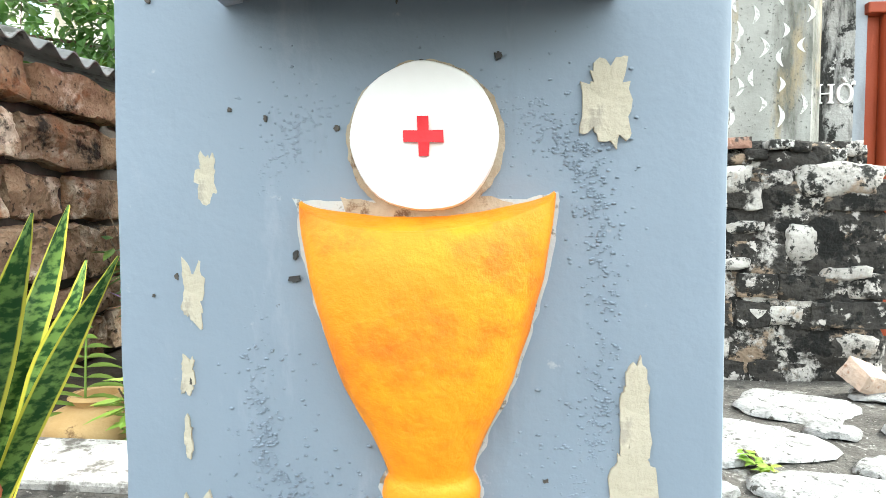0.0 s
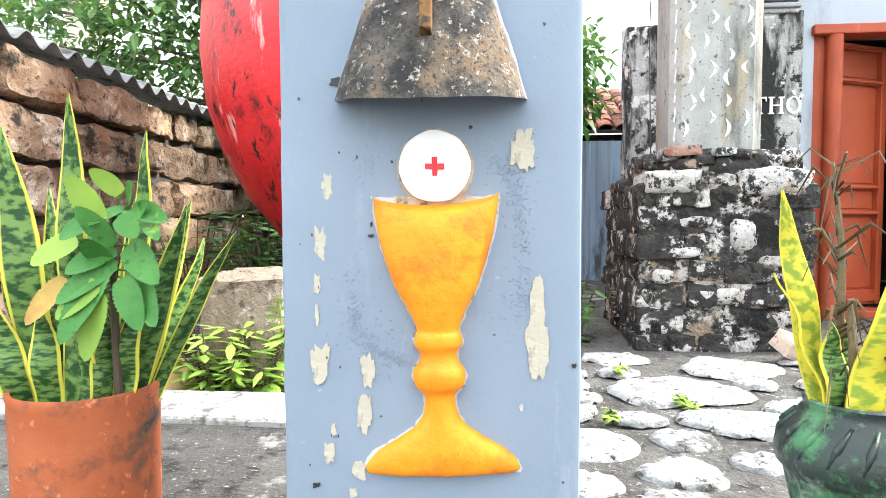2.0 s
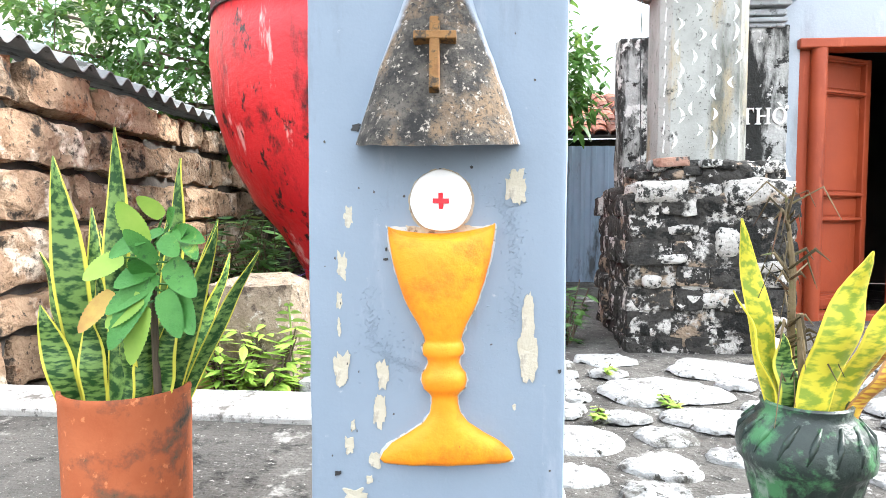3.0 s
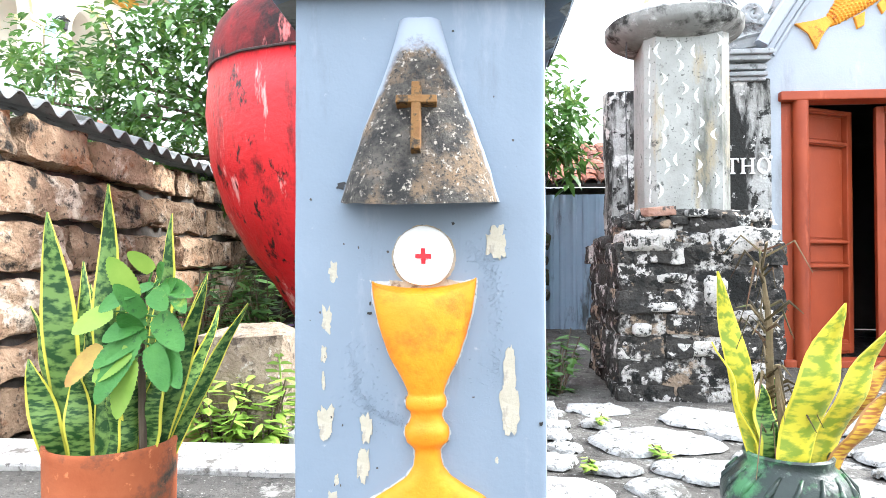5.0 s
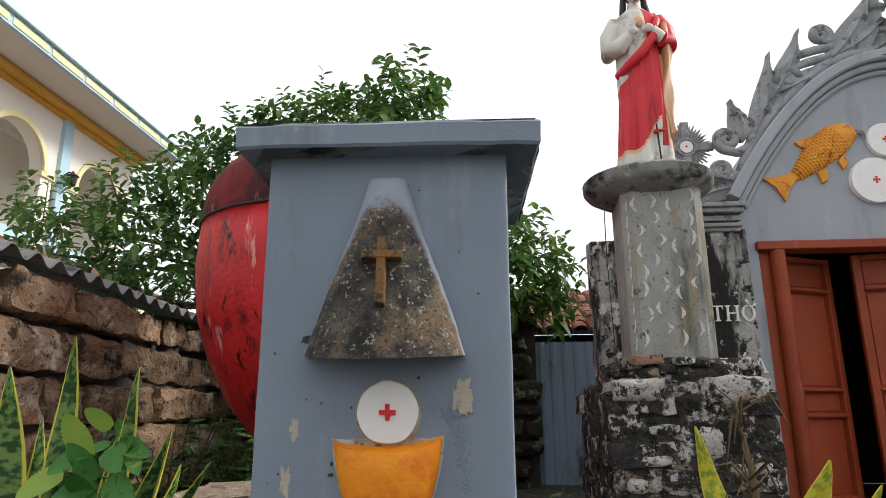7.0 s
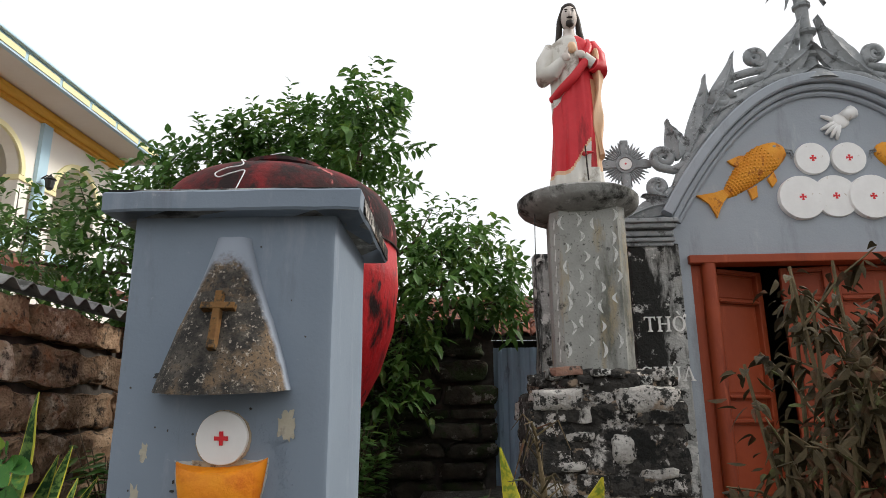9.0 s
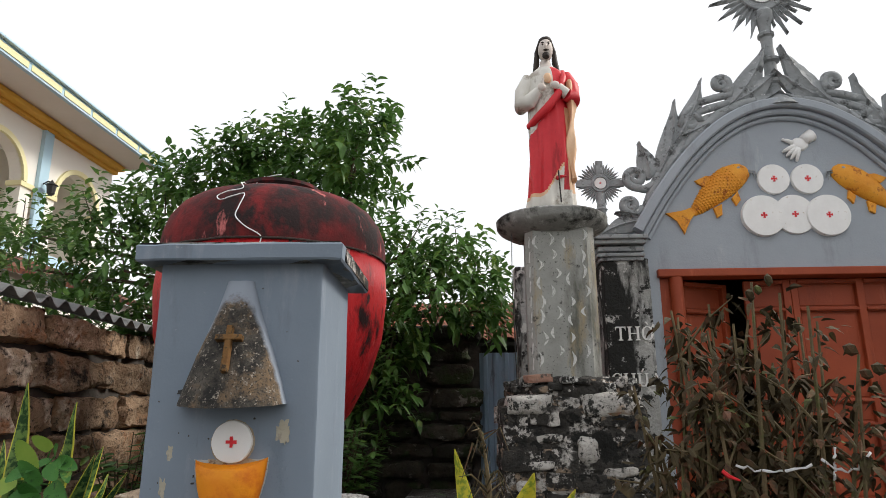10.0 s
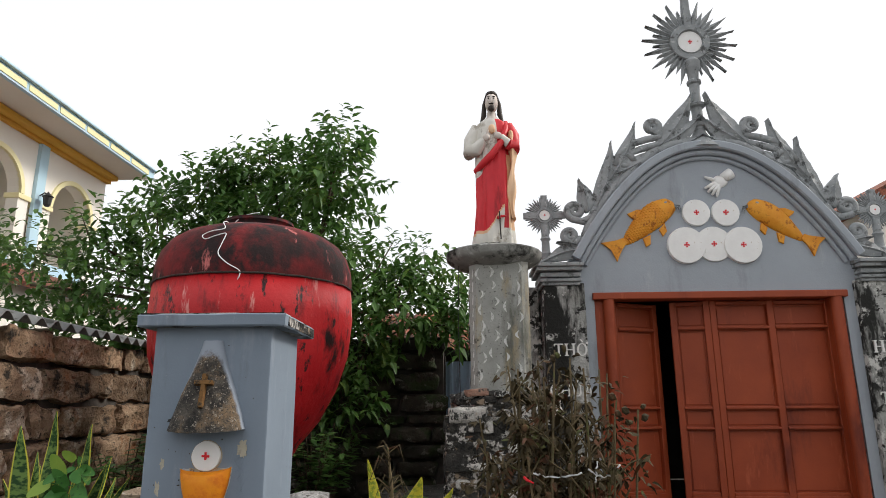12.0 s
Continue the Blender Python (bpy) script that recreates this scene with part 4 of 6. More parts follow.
GLYPHS = {
    "T": (0.8, stem(0.4, high=False) + [bar(0.03, 0.92, 0.77, 1.0), [(0.03, 0.94), (0.03, 0.72), (0.09, 0.86), (0.16, 0.93)], [(0.77, 0.94), (0.64, 0.93), (0.71, 0.86), (0.77, 0.72)]]),
    "H": (0.98, stem(0.2) + stem(0.78) + [bar(0.27, 0.47, 0.71, 0.54)]),
    "I": (0.42, stem(0.2)),
    "O": (0.98, bowl(0.45, 0.42, 0, 360)),
    "C": (0.86, bowl(0.45, 0.42, 42, 318) + [[(0.74, 0.98), (0.74, 0.7), (0.79, 0.7), (0.79, 1.0)]]),
    "U": (0.96, stem(0.2, low=False, z0=0.28) + stem(0.74, 0.05, low=False, z0=0.28) + [[(0.47 + 0.345 * math.cos(a), 0.32 + 0.34 * math.sin(a)), (0.47 + 0.345 * math.cos(b), 0.32 + 0.34 * math.sin(b)), (0.47 + 0.21 * math.cos(b), 0.32 + 0.25 * math.sin(b)), (0.47 + 0.21 * math.cos(a), 0.32 + 0.25 * math.sin(a))] for a, b in ((math.pi + math.pi * k / 10, math.pi + math.pi * (k + 1) / 10) for k in range(10))]),
    "A": (0.9, [[(0.1, 0.03), (0.17, 0.03), (0.47, 0.9), (0.43, 1.0)], [(0.63, 0.03), (0.8, 0.03), (0.5, 1.0), (0.43, 1.0)], bar(0.25, 0.3, 0.66, 0.36), foot(0.13, 0.0, 0.13, True), foot(0.73, 0.0, 0.16, True)]),
    "E": (0.76, stem(0.2) + [bar(0.25, 0.93, 0.66, 1.0), bar(0.25, 0.0, 0.68, 0.07), bar(0.25, 0.47, 0.54, 0.53), bar(0.6, 0.78, 0.66, 0.95), bar(0.62, 0.05, 0.68, 0.24)]),
}
MARKS = {
    "grave": [[(0.28, 1.32), (0.4, 1.36), (0.56, 1.1), (0.5, 1.08)]],
    "acute": [[(0.5, 1.36), (0.62, 1.32), (0.42, 1.08), (0.36, 1.1)]],
    "hat": [[(0.16, 1.08), (0.36, 1.3), (0.42, 1.3), (0.36, 1.2), (0.24, 1.08)], [(0.36, 1.3), (0.42, 1.3), (0.6, 1.08), (0.52, 1.08), (0.38, 1.22)]],
    "horn": [[(0.72, 0.86), (0.86, 0.98), (0.94, 0.9), (0.98, 1.1), (0.88, 1.16), (0.8, 1.08)]],
}
WORDS = {"Ờ": ("O", "grave", "horn"), "Ú": ("U", "acute"), "Ê": ("E", "hat")}


def lettering(text, x, z, size, ink=letter_white):
    bm = bmesh.new()
    pen = 0.0
    for ch in text:
        base, *marks = WORDS.get(ch, (ch,))
        wide, strokes = GLYPHS[base]
        for n, poly in enumerate(strokes + [p for mk in marks for p in MARKS[mk]]):
            slab([((pen + px) * size, pz * size) for px, pz in poly], -0.012 - 0.0002 * (n % 4), 0.004, bm)
        pen += wide + 0.04
    ob = part("lettering", bm, ink, None, at=(x - pen * size / 2, GY - 0.07, z))
    tagged(ob, "raised white plaster capital letters on the stained pilaster", "lettering")
    return ob


lettering("THỜ", GX - 1.353, 1.368, 0.108)
lettering("CHÚA", GX - 1.365, 1.02, 0.1)
lettering("HÊ", GX + 1.35, 1.372, 0.105)
lettering("TI", GX + 1.32, 0.935, 0.105)


# ---- doors ----
frame_ob = thing("door_frame", (GX, GY, 0.0), "red oxide painted timber door frame with rounded posts", "door frame", kind="structure")
part("lintel", box(-1.13, 1.13, -0.05, 0.12, 1.872, 1.935, 0.008), door_red, frame_ob)
part("sill", box(-1.11, 1.11, -0.02, 0.16, 0.0, 0.1, 0.01), door_red, frame_ob)
for sgn in (-1, 1):
    part("post", lathe([(0.052, 0.0), (0.052, 1.872)], 20, (0.028 + sgn * 1.012, -0.0)), door_red, frame_ob, smooth=40)
    part("post_back", box(*sorted((0.028 + sgn * 0.972, sgn * 1.11)), 0.025, 0.13, 0.0, 1.872, 0.006), door_red, frame_ob)


def door_leaf(name, x, w, ang, cols, label, hinge=0):
    """Panelled leaf hinged at its left edge (or right), with rails and stiles proud of the panels."""
    d = thing(name, (GX + x, GY + 0.11, 0.1), label, "door", kind="structure")
    m = pose(0, 0, 0, 0, 0, ang)
    sx = -1 if hinge else 1
    H = 1.77

    def bx(x0, x1, y0, y1, z0, z1, b=0.004):
        return moved(box(*sorted((sx * x0, sx * x1)), y0, y1, z0, z1, b), m)

    part("panel", bx(0.01, w - 0.01, 0.042, 0.052, 0.01, H - 0.01, 0), door_red, d)
    edges = [0.0] + [w * (k + 1) / cols for k in range(cols)]
    for k, e in enumerate(edges):
        a = 0.0 if k == 0 else (w - 0.055 if k == cols else e - 0.03)
        part("stile", bx(a, a + (0.055 if k in (0, cols) else 0.06), 0.0, 0.06, 0, H, 0.006), door_red, d)
    for z, h in ((0.0, 0.1), (0.62, 0.03), (0.795, 0.03), (1.505, 0.035), (H - 0.04, 0.04)):
        for k in range(cols):
            x0 = edges[k] + (0.056 if k == 0 else 0.031)
            x1 = edges[k + 1] - (0.056 if k == cols - 1 else 0.031)
            part("rail", bx(x0, x1, 0.004, 0.058, z, z + h, 0.006), door_red, d)
            part("rail_bead", bx(x0 - 0.001, x1 + 0.001, -0.012, 0.004, z + h * 0.25, z + h * 0.75, 0.003), door_red, d)
    for z0, z1 in ((0.1, 0.62), (0.65, 0.795), (0.825, 1.505), (1.54, H - 0.04)):
        for k in range(cols):
            x0 = edges[k] + (0.056 if k == 0 else 0.031)
            x1 = edges[k + 1] - (0.056 if k == cols - 1 else 0.031)
            part("panel_field", bx(x0 + 0.014, x1 - 0.014, 0.034, 0.046, z0 + 0.014, z1 - 0.014, 0.005), door_red, d)
    return d


door_leaf("door_1", -0.93, 0.53, 27, 1, "red panelled door leaf standing open inwards")
door_leaf("door_2", -0.047, 0.345, -13, 1, "red panelled door leaf standing slightly ajar", hinge=1)
door_leaf("door_3", -0.043, 1.09, 0, 2, "closed red door leaf with two columns of panels")


# ---- pedestal, column and statue ----
ped = thing("column_pedestal", (1.155, 2.8, 0.0), "rough masonry pedestal blackened by lichen with pale patches", "pedestal")
bm = box(-0.42, 0.425, 0.02, 1.05, 0.0, 0.885, 0.03, 34)
ledges = [0.13, 0.27, 0.39, 0.5, 0.63, 0.76]
for v in bm.verts:
    n1 = noise.noise_vector(v.co * 4.5)
    n2 = noise.noise_vector(v.co * 14)
    n3 = noise.noise_vector(v.co * 38)
    groove = max(math.exp(-((v.co.z + 0.02 * n1.z - zl) / 0.012) ** 2) for zl in ledges) * (0.4 + 0.6 * max(0, n1.x + 0.4))
    away = Vector((v.co.x, v.co.y - 0.5, 0)).normalized()
    v.co += n1 * 0.022 + n2 * 0.012 + n3 * 0.005 - away * groove * 0.018
    v.co.z = max(0.0, v.co.z)
part("core", bm, lichen_plaster, ped, "plastered rubble core, black and white with lichen", smooth=60)
seed = 11
z = 0.0
course = 0
while z < 0.8:
    h = (0.13, 0.14, 0.12, 0.11, 0.13, 0.13, 0.12)[course]
    x = -0.43
    while x < 0.36:
        w = rnd.uniform(0.14, 0.32)
        if rnd.random() < 0.5:
            part("stone", stone(w, 0.11, h - 0.002, seed, 0.12, 0.16, 6), lichen_plaster, ped, smooth=60, at=(min(x + w / 2, 0.425 - w / 2), 0.066 + rnd.uniform(-0.01, 0.01), z + h / 2))
        x += w
        seed += 1
    y = 0.1
    while y < 0.95:
        w = rnd.uniform(0.16, 0.3)
        if rnd.random() < 0.6:
            part("stone", stone(0.11, w, h - 0.002, seed, 0.12, 0.16, 6), lichen_plaster, ped, smooth=60, at=(-0.384 + rnd.uniform(-0.01, 0.01), y + w / 2, z + h / 2))
        y += w
        seed += 1
    z += h
    course += 1
for i, (x, y, w, d, h, m) in enumerate(((-0.26, 0.16, 0.3, 0.36, 0.13, pale_render), (-0.03, 0.2, 0.2, 0.36, 0.11, lichen_plaster), (0.235, 0.17, 0.36, 0.36, 0.15, pale_render), (-0.2, 0.68, 0.46, 0.62, 0.1, lichen_plaster), (0.22, 0.7, 0.44, 0.6, 0.1, lichen_plaster))):
    part("slab", stone(w, d, h, 70 + i, 0.3, 0.16, 5), m, ped, smooth=60, at=(x, y, 0.885))
for x, z, w, h in ((0.075, 0.63, 0.13, 0.15), (-0.2, 0.54, 0.14, 0.05), (-0.3, 0.42, 0.1, 0.06), (-0.04, 0.33, 0.26, 0.07), (0.26, 0.5, 0.2, 0.06), (0.3, 0.2, 0.18, 0.1), (-0.16, 0.69, 0.16, 0.05)):
    part("bare_patch", stone(w, 0.06, h, 40 + w * 90, 0.5, 0.3, 6), pale_render, ped, smooth=60, at=(x, 0.024, z))
bm = lathe([(0.40, 0.9), (0.42, 0.96), (0.415, 1.0), (0.38, 1.035), (0.3, 1.055), (0.2, 1.06)], 64, (0.03, 0.44), 1.0, 0.98, wobble=0.08)
bmesh.ops.subdivide_edges(bm, edges=bm.edges[:], cuts=2, use_grid_fill=True)
part("mortar_bed", rough(rough(bm, 0.016, 12), 0.008, 34), lichen_plaster, ped, smooth=True)
for i in range(14):
    a = radians(185 + 170 * (i + 0.5) / 14)
    part("rubble", stone(rnd.uniform(0.06, 0.13), 0.09, rnd.uniform(0.04, 0.07), 90 + i, 0.3, 0.22, 4), lichen_plaster if i % 3 else lichen_wall, ped, smooth=60, at=(0.03 + 0.4 * math.cos(a), 0.44 + 0.39 * math.sin(a), 1.0 + rnd.uniform(-0.03, 0.03)))
old_brick = material("dull_red_brick", (0.22, 0.11, 0.075), (0.33, 0.2, 0.15), 14, 0.95, [((0.06, 0.05, 0.045), 16, 0.54, 0.68, ONE)], 0.8, 50)
pale_brick = material("pale_pink_brick", (0.5, 0.36, 0.27), (0.6, 0.5, 0.42), 14, 0.95, [((0.3, 0.15, 0.09), 14, 0.58, 0.72, ONE)], 0.8, 50)
brick = part("loose_brick", stone(0.17, 0.09, 0.05, 5, 0.15, 0.1), old_brick, None, at=(0.96, 2.9, 1.045))
brick.rotation_euler = (0.05, -0.08, 0.25)
tagged(brick, "broken red brick lying on the pedestal", "brick")
brick = part("loose_brick", stone(0.16, 0.12, 0.09, 8, 0.2, 0.12), pale_brick, None, at=(1.36, 2.57, 0.13))
brick.rotation_euler = (0.5, 0.3, 0.5)
tagged(brick, "pale broken brick lying against the pedestal foot", "brick")

col = thing("column", (1.158, 3.2, 1.04), "grey concrete column with brushed white marks and a round top", "column")
rows = []
c = 0.055
for z, k in ((-0.02, 1.0), (0.35, 1.0), (0.7, 1.0), (1.02, 1.0)):
    h = 0.228 * k
    rows.append([(-h + c, -h, z), (h - c, -h, z), (h, -h + c, z), (h, h - c, z), (h - c, h, z), (-h + c, h, z), (-h, h - c, z), (-h, -h + c, z)])
part("shaft", moved(rings(rows), pose(0, 0, 0, 0, 0, -3)), concrete, col)
part("top_disc", lathe([(0.24, 0.965), (0.3, 0.985), (0.362, 1.02), (0.382, 1.045), (0.386, 1.09), (0.374, 1.102), (0.2, 1.118)], 48, (-0.035, 0), wobble=0.015), stained_rim, col, "round concrete top, stained at the rim", smooth=35)
part("statue_base", rough(lathe([(0.2, 1.118), (0.205, 1.15), (0.19, 1.165), (0.1, 1.17)], 24, (-0.025, 0.0), 1.0, 0.8, wobble=0.2), 0.006, 20), lichen_wall, col, smooth=35)
# brushed crescent strokes
for j in range(7):
    for i in range(4):
        if rnd.random() < 0.12:
            continue
        x = -0.145 + 0.095 * i + rnd.uniform(-0.02, 0.02)
        z = 0.13 + 0.125 * j + 0.045 * (i % 2) + rnd.uniform(-0.02, 0.02)
        L, bend = rnd.uniform(0.06, 0.1), rnd.uniform(0.012, 0.03) * (1 if rnd.random() < 0.75 else -1)
        lo, hi = [], []
        for k in range(9):
            t = k / 8
            w = 0.010 * math.sin(math.pi * (0.08 + 0.9 * t))
            px, pz = x + bend * math.sin(math.pi * t), z + L * (t - 0.5)
            lo.append((px - w, pz))
            hi.append((px + w, pz))
        part("brush_mark", moved(slab(lo + hi[::-1], -0.2305, -0.226), pose(0, 0, 0, 0, 0, -3)), brush_white, col)
for j in range(9):
    x = -0.2 + rnd.uniform(-0.004, 0.004)
    z = 0.1 + 0.1 * j
    bm = slab([(-0.008, -0.035), (0.0, -0.04), (0.006, 0.03), (0.0, 0.035)], -0.0035, 0.0035)
    part("brush_mark", moved(bm, pose(0, 0, 0, 0, 0, -3) @ Matrix.Translation((-0.2005, -0.2005, z)) @ pose(0, 0, 0, 0, 0, -45)), brush_white, col)


def statue():
    """A robed standing statue as one plain mesh; materials by region only."""
    bm = bmesh.new()
    WHITE, RED, GOLD, HAIR, PALE = range(5)
    n = 110
    H = [(0.0, 0.19, 0.13), (0.03, 0.19, 0.135), (0.15, 0.178, 0.13), (0.3, 0.172, 0.125), (0.45, 0.172, 0.125), (0.58, 0.172, 0.122), (0.68, 0.165, 0.118), (0.78, 0.165, 0.115), (0.88, 0.175, 0.11), (0.96, 0.168, 0.1), (1.0, 0.14, 0.09), (1.035, 0.085, 0.07), (1.06, 0.048, 0.05), (1.1, 0.042, 0.045)]

    def size(z):
        for (z0, a0, b0), (z1, a1, b1) in zip(H, H[1:]):
            if z <= z1:
                t = (z - z0) / (z1 - z0)
                return a0 + (a1 - a0) * t, b0 + (b1 - b0) * t
        return H[-1][1:]

    m = 130
    grid = []
    for j in range(m + 1):
        z = 1.1 * j / m
        a, b = size(z)
        row = []
        for i in range(n):
            th = 2 * math.pi * i / n
            fold = 0.0
            if z < 0.8:
                fold = (0.085 * (1 - z / 1.0) + 0.02) * math.sin(7 * th + 4.5 * z + 0.9 * math.sin(3 * th)) + 0.03 * math.sin(15 * th - 7 * z) + 0.015 * math.sin(27 * th + 6 * z)
            elif z < 1.0:
                fold = 0.02 * math.sin(9 * th + 9 * z)
            k = 1 + fold
            lean = 0.02 * math.sin(z * 2.4) - 0.015
            row.append(bm.verts.new((lean + a * k * math.cos(th), b * k * math.sin(th), z)))
        grid.append(row)
    for j in range(m):
        z = 1.1 * (j + 0.5) / m
        for i in range(n):
            th = 2 * math.pi * (i + 0.5) / n
            x = math.cos(th)
            front = math.sin(th) < 0.35
            f = bm.faces.new((grid[j][i], grid[j][(i + 1) % n], grid[j + 1][(i + 1) % n], grid[j + 1][i]))
            mat = WHITE
            hem = 0.10 + 0.26 * max(0.0, x + 0.25) if front else 0.05
            sash = 0.66 + 0.2 * (x + 0.2)
            if hem < z < sash and (x < 0.72 or z < 0.2):
                mat = RED
            if z < hem and z > hem - 0.025 and x < 0.75 and front:
                mat = GOLD
            if 0.55 < x and 0.12 < z < 0.86:
                mat = GOLD if x > 0.74 else RED
            if x > 0.28 and z > 0.72 and z < 1.02:
                mat = RED
            if z > 1.03:
                mat = PALE
            f.material_index = mat
    bm.faces.new(grid[0][::-1])
    bm.faces.new(grid[-1])

    def add(other, idx):
        k = len(bm.faces)
        merge(bm, other)
        bm.faces.ensure_lookup_table()
        for f in bm.faces[k:]:
            f.material_index = idx

    # cloak fall over one arm
    fall = []
    for j in range(14):
        z = 0.9 - 0.7 * j / 13
        w = 0.05 + 0.025 * math.sin(j * 0.9)
        fall.append([(0.175 + 0.018 * math.sin(j * 0.5) + w * math.cos(a) * 0.75, -0.03 + 0.075 * math.sin(a) * (1 + 0.25 * math.sin(3 * a + j * 0.3)), z) for a in (2 * math.pi * k / 18 for k in range(18))])
    add(rings(fall), GOLD)
    # sleeves bent to the chest
    add(tube([(-0.15, 0.0, 0.97), (-0.205, -0.02, 0.86), (-0.215, -0.05, 0.755), (-0.14, -0.115, 0.76), (-0.075, -0.14, 0.815)], [0.055, 0.068, 0.07, 0.055, 0.036], 14), WHITE)
    add(tube([(0.15, 0.0, 0.97), (0.195, -0.03, 0.87), (0.195, -0.07, 0.77), (0.145, -0.12, 0.79)], [0.055, 0.066, 0.068, 0.05], 14), RED)
    add(tube([(0.15, -0.12, 0.79), (0.085, -0.14, 0.84)], [0.04, 0.03], 12), WHITE)
    add(moved(blob(0.034, 0.02, 0.03, 2, 0.2), Matrix.Translation((-0.05, -0.148, 0.84))), PALE)
    add(moved(blob(0.036, 0.02, 0.03, 3, 0.2), Matrix.Translation((0.06, -0.15, 0.85))), PALE)
    add(tube([(-0.05, -0.15, 0.85), (-0.035, -0.152, 0.9)], [0.012, 0.009], 8), PALE)
    # small raised heart
    add(moved(blob(0.035, 0.02, 0.04, 1, 0.1), Matrix.Translation((0.0, -0.125, 0.915))), GOLD)
    # diagonal sash roll
    add(tube([(-0.165, -0.03, 0.60), (-0.1, -0.12, 0.625), (0.0, -0.145, 0.7), (0.09, -0.135, 0.8), (0.13, -0.08, 0.93), (0.13, 0.0, 1.0)], [0.025, 0.03, 0.032, 0.03, 0.028, 0.03], 12), RED)
    # head, hair, beard
    add(moved(blob(0.062, 0.074, 0.086, 0, 0.0, 3), Matrix.Translation((0.0, -0.032, 1.175))), PALE)
    add(moved(blob(0.011, 0.014, 0.024), Matrix.Translation((0.0, -0.104, 1.17))), PALE)
    add(moved(blob(0.068, 0.06, 0.08, 4, 0.06, 3), Matrix.Translation((0.0, 0.03, 1.205))), HAIR)
    add(moved(blob(0.062, 0.075, 0.036, 6, 0.05, 3), Matrix.Translation((0.0, -0.012, 1.243))), HAIR)
    for s in (-1, 1):
        add(tube([(s * 0.035, -0.035, 1.258), (s * 0.072, 0.012, 1.18), (s * 0.078, 0.012, 1.09), (s * 0.1, -0.01, 1.02)], [0.016, 0.02, 0.026, 0.014], 10), HAIR)
    add(moved(blob(0.032, 0.024, 0.028, 5, 0.15), Matrix.Translation((0.0, -0.084, 1.108))), HAIR)
    add(moved(blob(0.026, 0.01, 0.006, 5, 0.1), Matrix.Translation((0.0, -0.103, 1.142))), HAIR)
    for s in (-1, 1):
        add(moved(blob(0.016, 0.006, 0.004), Matrix.Translation((s * 0.025, -0.098, 1.203))), HAIR)
    for s in (-1, 1):
        add(moved(blob(0.01, 0.005, 0.004), Matrix.Translation((s * 0.025, -0.1, 1.188))), HAIR)
    # flower spray at the hem
    add(moved(blob(0.02, 0.012, 0.016, 1, 0.3), Matrix.Translation((0.045, -0.14, 0.19))), RED)
    add(moved(blob(0.035, 0.01, 0.009, 1, 0.3), Matrix.Translation((0.08, -0.135, 0.2))), RED)
    add(tube([(0.05, -0.145, 0.24), (0.055, -0.148, 0.12), (0.06, -0.15, 0.02)], 0.006, 6), HAIR)
    return bm


st = part("statue", statue(), [robe_white, robe_red, robe_gold, hair_dark, skin_pale], None, smooth=50, at=(1.135, 3.17, 2.2))
st.rotation_euler = (0, 0, radians(-4))
st.scale = (0.87, 0.95, 1.055)
tagged(st, "painted plaster statue in a white robe and red cloak", "statue")

# fallen wire hanging beside the column
tagged(part("hanging_wire", tube([(0.84, 3.1, 2.06), (0.835, 3.09, 1.9), (0.83, 3.08, 1.65), (0.835, 3.08, 1.4), (0.84, 3.06, 1.0)], 0.003, 5), black_iron), "thin dark wire hanging beside the column", "wire")


# ---- big red jar ----
jar = thing("red_jar", (-0.88, 3.4, -0.1), "huge red painted jar with blackened shoulder and flaking paint", "jar")
prof = [(0.20, 0.0), (0.22, 0.3), (0.28, 0.52), (0.42, 0.75), (0.57, 0.93), (0.70, 1.18), (0.785, 1.45), (0.815, 1.75), (0.80, 2.0)]
part("body", lathe(prof, 72), jar_red, jar, smooth=True)
jar_top = material("blackened_red_paint", (0.035, 0.007, 0.007), (0.22, 0.012, 0.014), 3.4, 0.8, [((0.016, 0.007, 0.007), 2.8, 0.44, 0.62, (1, 1, 0.7)), ((0.55, 0.16, 0.15), 5, 0.7, 0.8, (1, 1, 0.35))], 0.5, 40, depth=0.008)
up = [(0.80, 2.0), (0.802, 2.08), (0.79, 2.17), (0.755, 2.27), (0.695, 2.355), (0.605, 2.42), (0.48, 2.468), (0.34, 2.492), (0.27, 2.5)]
part("shoulder", lathe(up, 72, cap=False), jar_top, jar, "shoulder blackened by mould", smooth=True)
part("rim", lathe([(0.285, 2.49), (0.27, 2.51), (0.275, 2.545), (0.292, 2.56), (0.288, 2.585), (0.25, 2.592), (0.23, 2.575), (0.22, 2.49)], 56), jar_top, jar, smooth=50)
ring = [(0.808 * math.cos(a), 0.808 * math.sin(a), 2.0 + 0.006 * noise.noise((6 * math.cos(a), 6 * math.sin(a), 0))) for a in (2 * math.pi * k / 90 for k in range(91))]
part("tied_wire", tube(ring, 0.008, 6), hair_dark, jar, "rusty wire tied round the jar")
